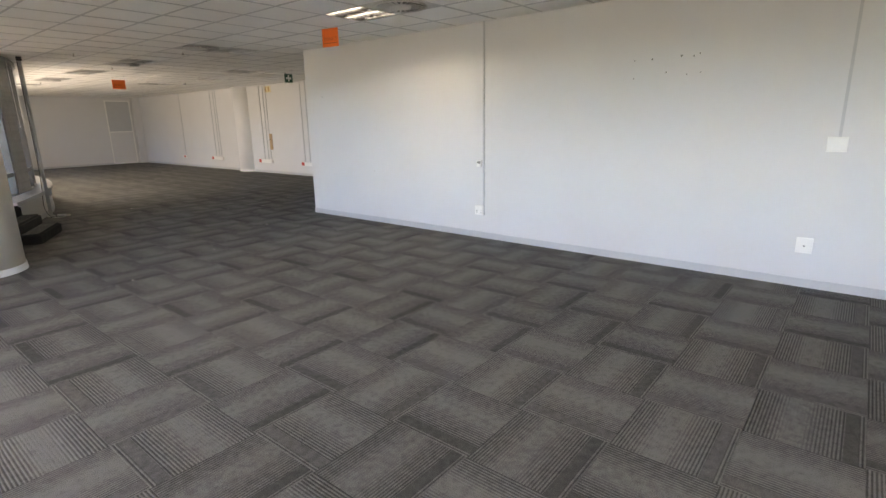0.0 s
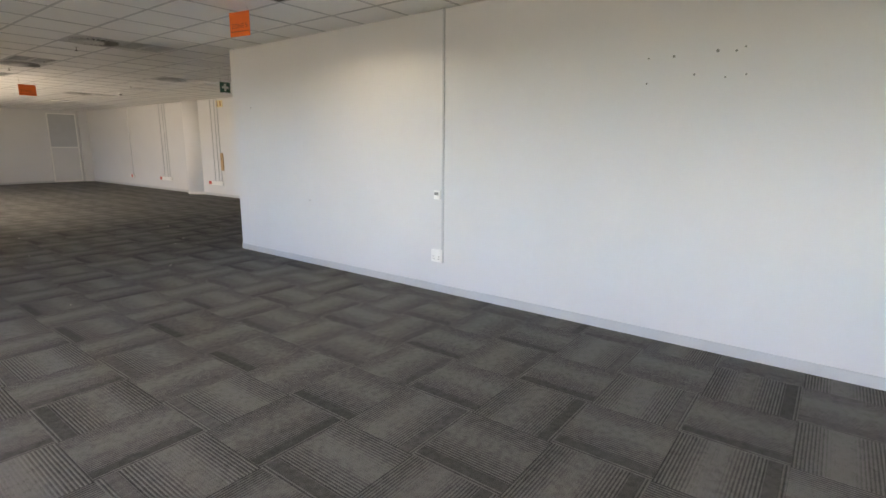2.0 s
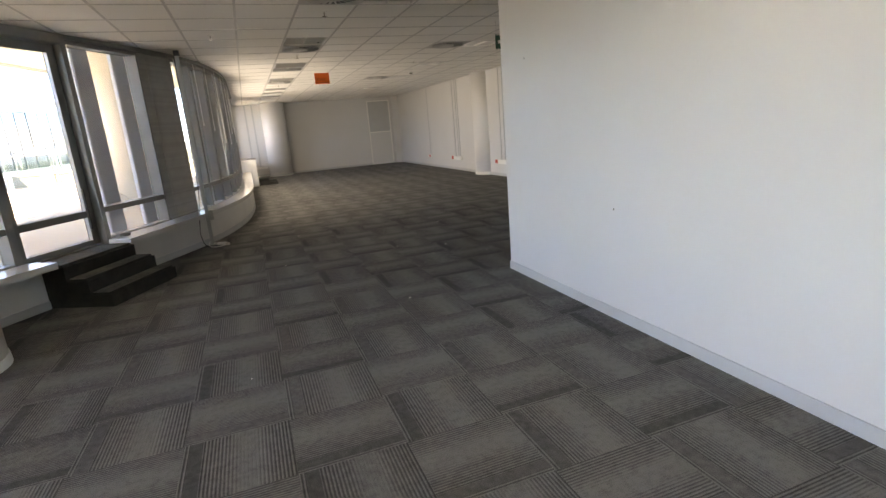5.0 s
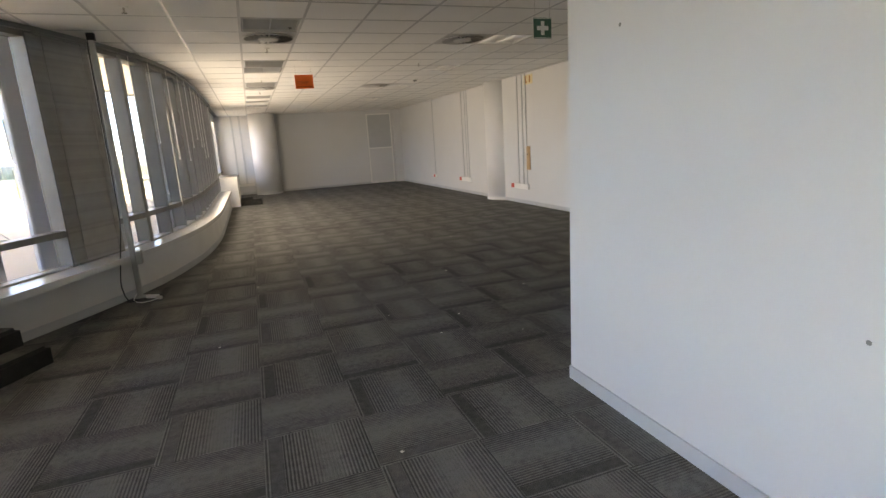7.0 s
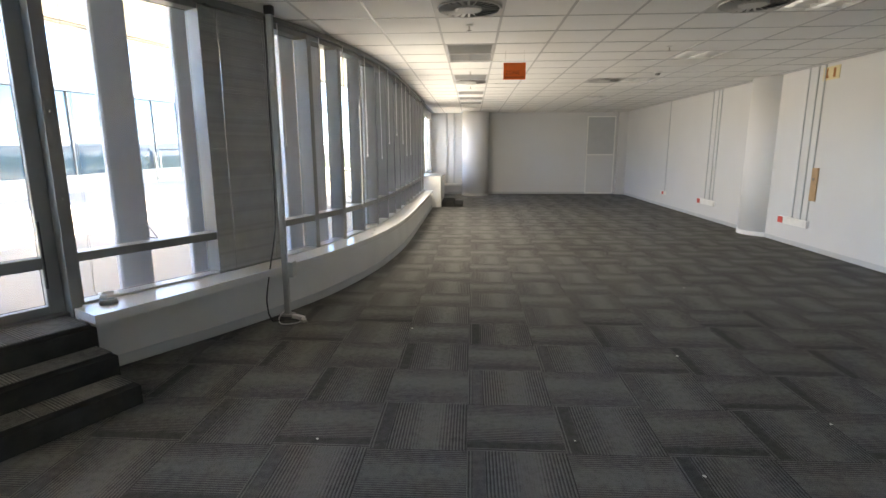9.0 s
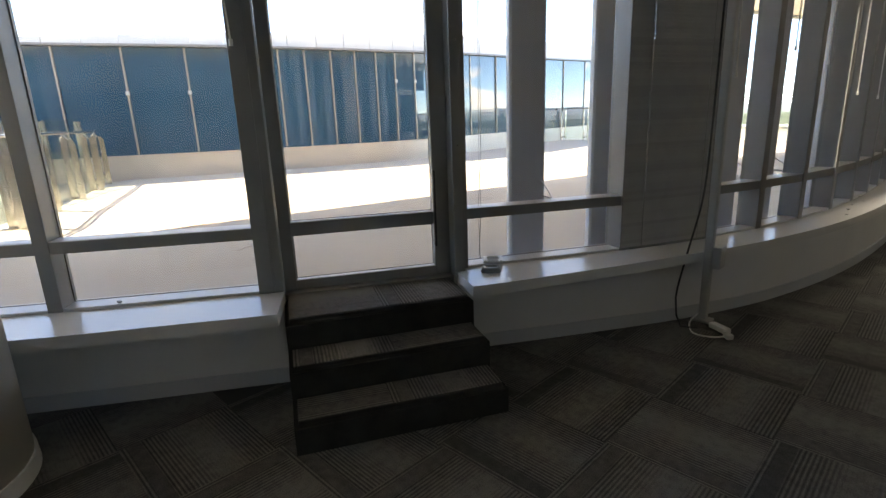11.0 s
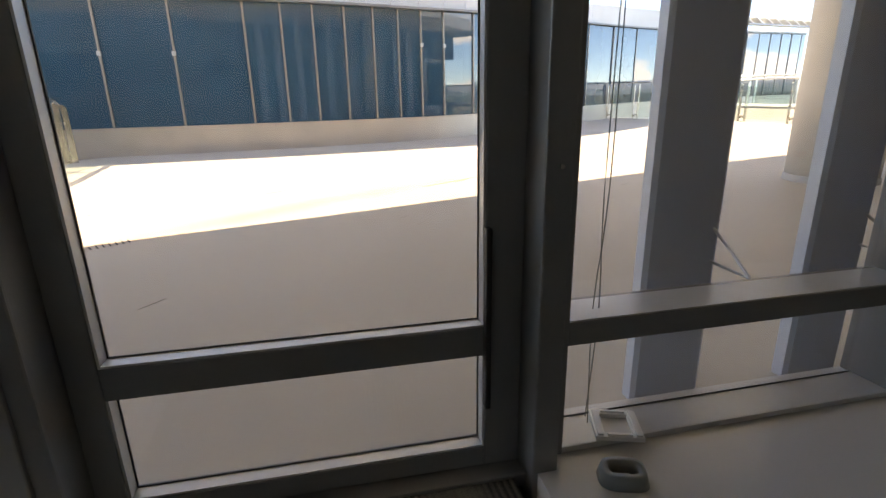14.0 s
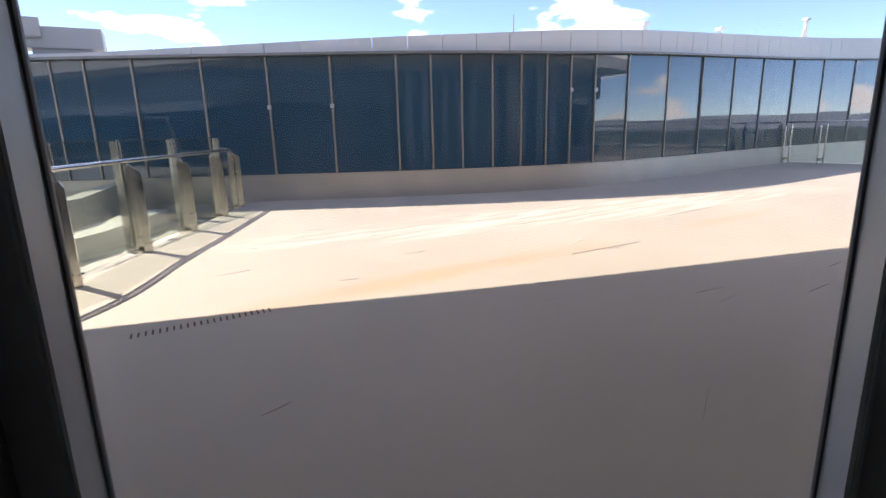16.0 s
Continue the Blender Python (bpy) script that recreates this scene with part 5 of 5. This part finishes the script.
left_posts = [(-2.55, 7.55), (-3.52, 8.32), (-4.70, 8.80), (-5.80, 9.28), (-6.86, 9.74), (-7.85, 10.08)]
railing([(-2.1, 6.6), (-2.5, 7.45), (-3.45, 8.24), (-4.65, 8.72), (-5.75, 9.2), (-6.85, 9.66), (-7.8, 10.03), (-8.2, 10.1), (-8.36, 9.98), (-8.32, 9.82)], 1.31, "stainless steel and glass railing along the terrace edge", left_posts, True)
right_posts = [(-7.32, 25.0), (-6.45, 25.1), (-4.95, 25.4), (-3.42, 25.55), (-2.02, 24.95), (-0.7, 24.4), (0.7, 23.9), (2.1, 23.5)]
railing([(x, y - 0.1) for x, y in right_posts], 1.50, "stainless steel and glass railing at the far terrace end", right_posts)
outer_posts = [(-5.3, 27.9), (-3.9, 27.6), (-2.5, 27.1), (-1.0, 26.5), (0.5, 26.0)]
railing([(x, y - 0.08) for x, y in outer_posts], 1.62, "second glass railing past the terrace end", outer_posts)
c = thing("concrete_upstand", pose(-2, 27, -14), "pale concrete upstand past the terrace railing", "upstand", kind="structure")
part("body", ribbon([(-5.5, 27.6), (-3.9, 27.3), (-2.5, 26.8), (-1.0, 26.2), (2.7, 25.2)], 0.0, 0.5, -14, 0.72), CONCRETE, c)
part("coping", ribbon([(-5.5, 27.58), (-3.9, 27.28), (-2.5, 26.78), (-1.0, 26.18), (2.7, 25.18)], -0.02, 0.52, 0.721, 0.78), FASCIA, c)
# light well behind the railing: concrete walls and ledges
well = thing("light_well", pose(-7, 6, -3), "pale concrete stepped walls of the light well", "light well", kind="structure")
part("floor", cube(-12.5, -2, -3.2, -2.9, 9.5, -3), CONCRETE, well)
part("ledge", ribbon([(-2.75, 6.9), (-3.3, 7.85), (-8.15, 9.95)], 0.0, 1.0, -3, 0.10), CONCRETE, well)
part("far_upstand", ribbon([(-3.4, 5.0), (-5.0, 6.9), (-7.0, 8.0), (-9.3, 8.3)], 0.0, 0.25, -3, 0.75), CONCRETE, well)
part("bench_ledge", ribbon([(-4.5, 7.2), (-6.2, 8.3), (-8.0, 9.0)], 0.0, 0.5, -3, 0.38), FASCIA, well)
back_posts = [(-3.75, 7.35), (-5.0, 8.04), (-6.0, 8.57), (-7.0, 9.18), (-8.0, 9.85)]
c = thing("glass_screen", pose(-6, 8.57, 0.1), "tall glass screen with steel posts behind the railing", "glass screen", kind="structure")
for i, p in enumerate(back_posts):
    q = back_posts[i + 1] if i + 1 < len(back_posts) else (2 * p[0] - back_posts[i - 1][0], 2 * p[1] - back_posts[i - 1][1])
    m, w = along(p, q)
    part("post", cube(-0.035, -0.05, 0.05, -0.012, 0.05, 1.50, m, 0.003), STEEL, c)
    part("post", cube(0.012, -0.05, 0.05, 0.035, 0.05, 1.50, m, 0.003), STEEL, c)
    if i + 1 < len(back_posts):
        part("pane", cube(0.04, -0.007, 0.16, w - 0.04, 0.007, 1.505, m), RAIL_GLASS, c, "greenish glass pane")
        part("top_edge", cube(0.04, -0.009, 1.506, w - 0.04, 0.009, 1.522, m), STEEL, c)

# roof-top things on the opposite wing
for x, y, h in ((-7.86, 19.55, 0.67), (-8.2, 22.8, 0.81), (-8.7, 27.7, 1.48)):
    c = thing("roof_bracket", pose(x, y, 2.93), "pale steel maintenance bracket on the roof", "roof bracket", "maintenance brackets on the roof", "structure")
    bm = bmesh.new()
    tube(bm, [(x, y, 2.93), (x, y, 3.2 + h)], 0.06, 10)
    part("post", bm, FASCIA, c)
    bm = bmesh.new()
    tube(bm, [(x, y, 3.15 + h), (x - 0.1, y - 0.35, 2.93)], 0.025, 8)
    tube(bm, [(x, y, 3.05 + h), (x + 0.1, y + 0.3, 2.93)], 0.025, 8)
    part("stay", bm, FASCIA, c)
    part("cap", cube(x - 0.09, y - 0.09, 3.17 + h, x + 0.09, y + 0.09, 3.25 + h, bevel=0.01), FASCIA, c)
c = thing("cleaning_cradle", pose(-10.2, 7.2, 2.93), "grey facade cleaning cradle on the roof", "cradle", kind="structure")
part("body", cube(-10.8, 7.0, 3.13, -10.2, 8.3, 3.5, bevel=0.03), GREY_PVC, c)
part("arm", cube(-10.6, 5.6, 3.22, -10.45, 7.0, 3.34, bevel=0.02), FASCIA, c)
part("base", cube(-10.75, 7.2, 2.93, -10.3, 8.1, 3.13), GREY_PVC, c)
part("panel", cube(-10.18, 6.6, 3.3, -10.1, 7.4, 3.62, bevel=0.01), GREY_PVC, c)

c = thing("lightning_rod", pose(-7.6, 15.6, 2.93), "thin grey lightning rod on the roof", "lightning rod", kind="structure")
bm = bmesh.new()
tube(bm, [(-7.6, 15.6, 2.93), (-7.6, 15.6, 3.75)], 0.012, 8)
part("rod", bm, GREY_PVC, c)
part("base", cube(-7.66, 15.54, 2.93, -7.54, 15.66, 3.0), GREY_PVC, c)

# hills on the horizon, distance haze put into their blue-grey colour
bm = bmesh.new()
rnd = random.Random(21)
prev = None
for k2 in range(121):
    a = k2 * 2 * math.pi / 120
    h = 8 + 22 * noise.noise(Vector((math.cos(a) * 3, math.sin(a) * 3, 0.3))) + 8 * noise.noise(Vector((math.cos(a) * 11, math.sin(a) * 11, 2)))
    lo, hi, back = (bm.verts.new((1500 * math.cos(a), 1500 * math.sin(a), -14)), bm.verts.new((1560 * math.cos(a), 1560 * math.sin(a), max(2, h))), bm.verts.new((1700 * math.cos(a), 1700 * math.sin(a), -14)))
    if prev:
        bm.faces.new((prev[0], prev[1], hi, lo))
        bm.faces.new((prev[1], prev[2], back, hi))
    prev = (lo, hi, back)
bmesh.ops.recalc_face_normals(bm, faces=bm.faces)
setting(part("backdrop_hills", bm, HILL), "low hills on the horizon with haze put into their colour", "hills")

# ---- the carpet pieces themselves, last ----
near, rest = [], []
for i in range(-15, 11):
    for j in range(-30, 35):
        x, y = TX0 + i * TX, TY0 + j * TY
        if y > NY or y < -6.9 or x > EX or not floor_inside(x, y) or (x > WX + 0.05 and y < 7.0):
            continue
        turned = (i + j) % 2 == 0
        item = (x, y, not turned)
        (near if (-0.6 < y < 11.0 and 0.4 < x < 6.6) else rest).append(item)
near.sort(key=lambda p: abs(p[0] - 3.6) + 0.45 * abs(p[1] - 5.5))
near, rest = near[:300], rest + near[300:]
floor_ob = bpy.data.objects["floor"]
pieces = {}
for flag in (False, True):
    for v in range(3):
        pieces[flag, v] = carpet_mesh("carpet_tile", [(0, 0, flag, 0.0005 * v - 0.0005)])
for k2, (x, y, flag) in enumerate(near):
    ob = new("carpet_tile", pieces[flag, (k2 * 7) % 3])
    ob.parent = floor_ob
    ob.matrix_basis = Matrix.Translation((x, y, 0))
far = new("carpet_tiles", carpet_mesh("carpet_tiles", [(x, y, f, 0.0003 * math.sin(x * 7 + y * 3)) for x, y, f in rest]))
far.parent = floor_ob
tagged(far, "charcoal striped carpet tiles laid quarter-turned", kind="stuff")
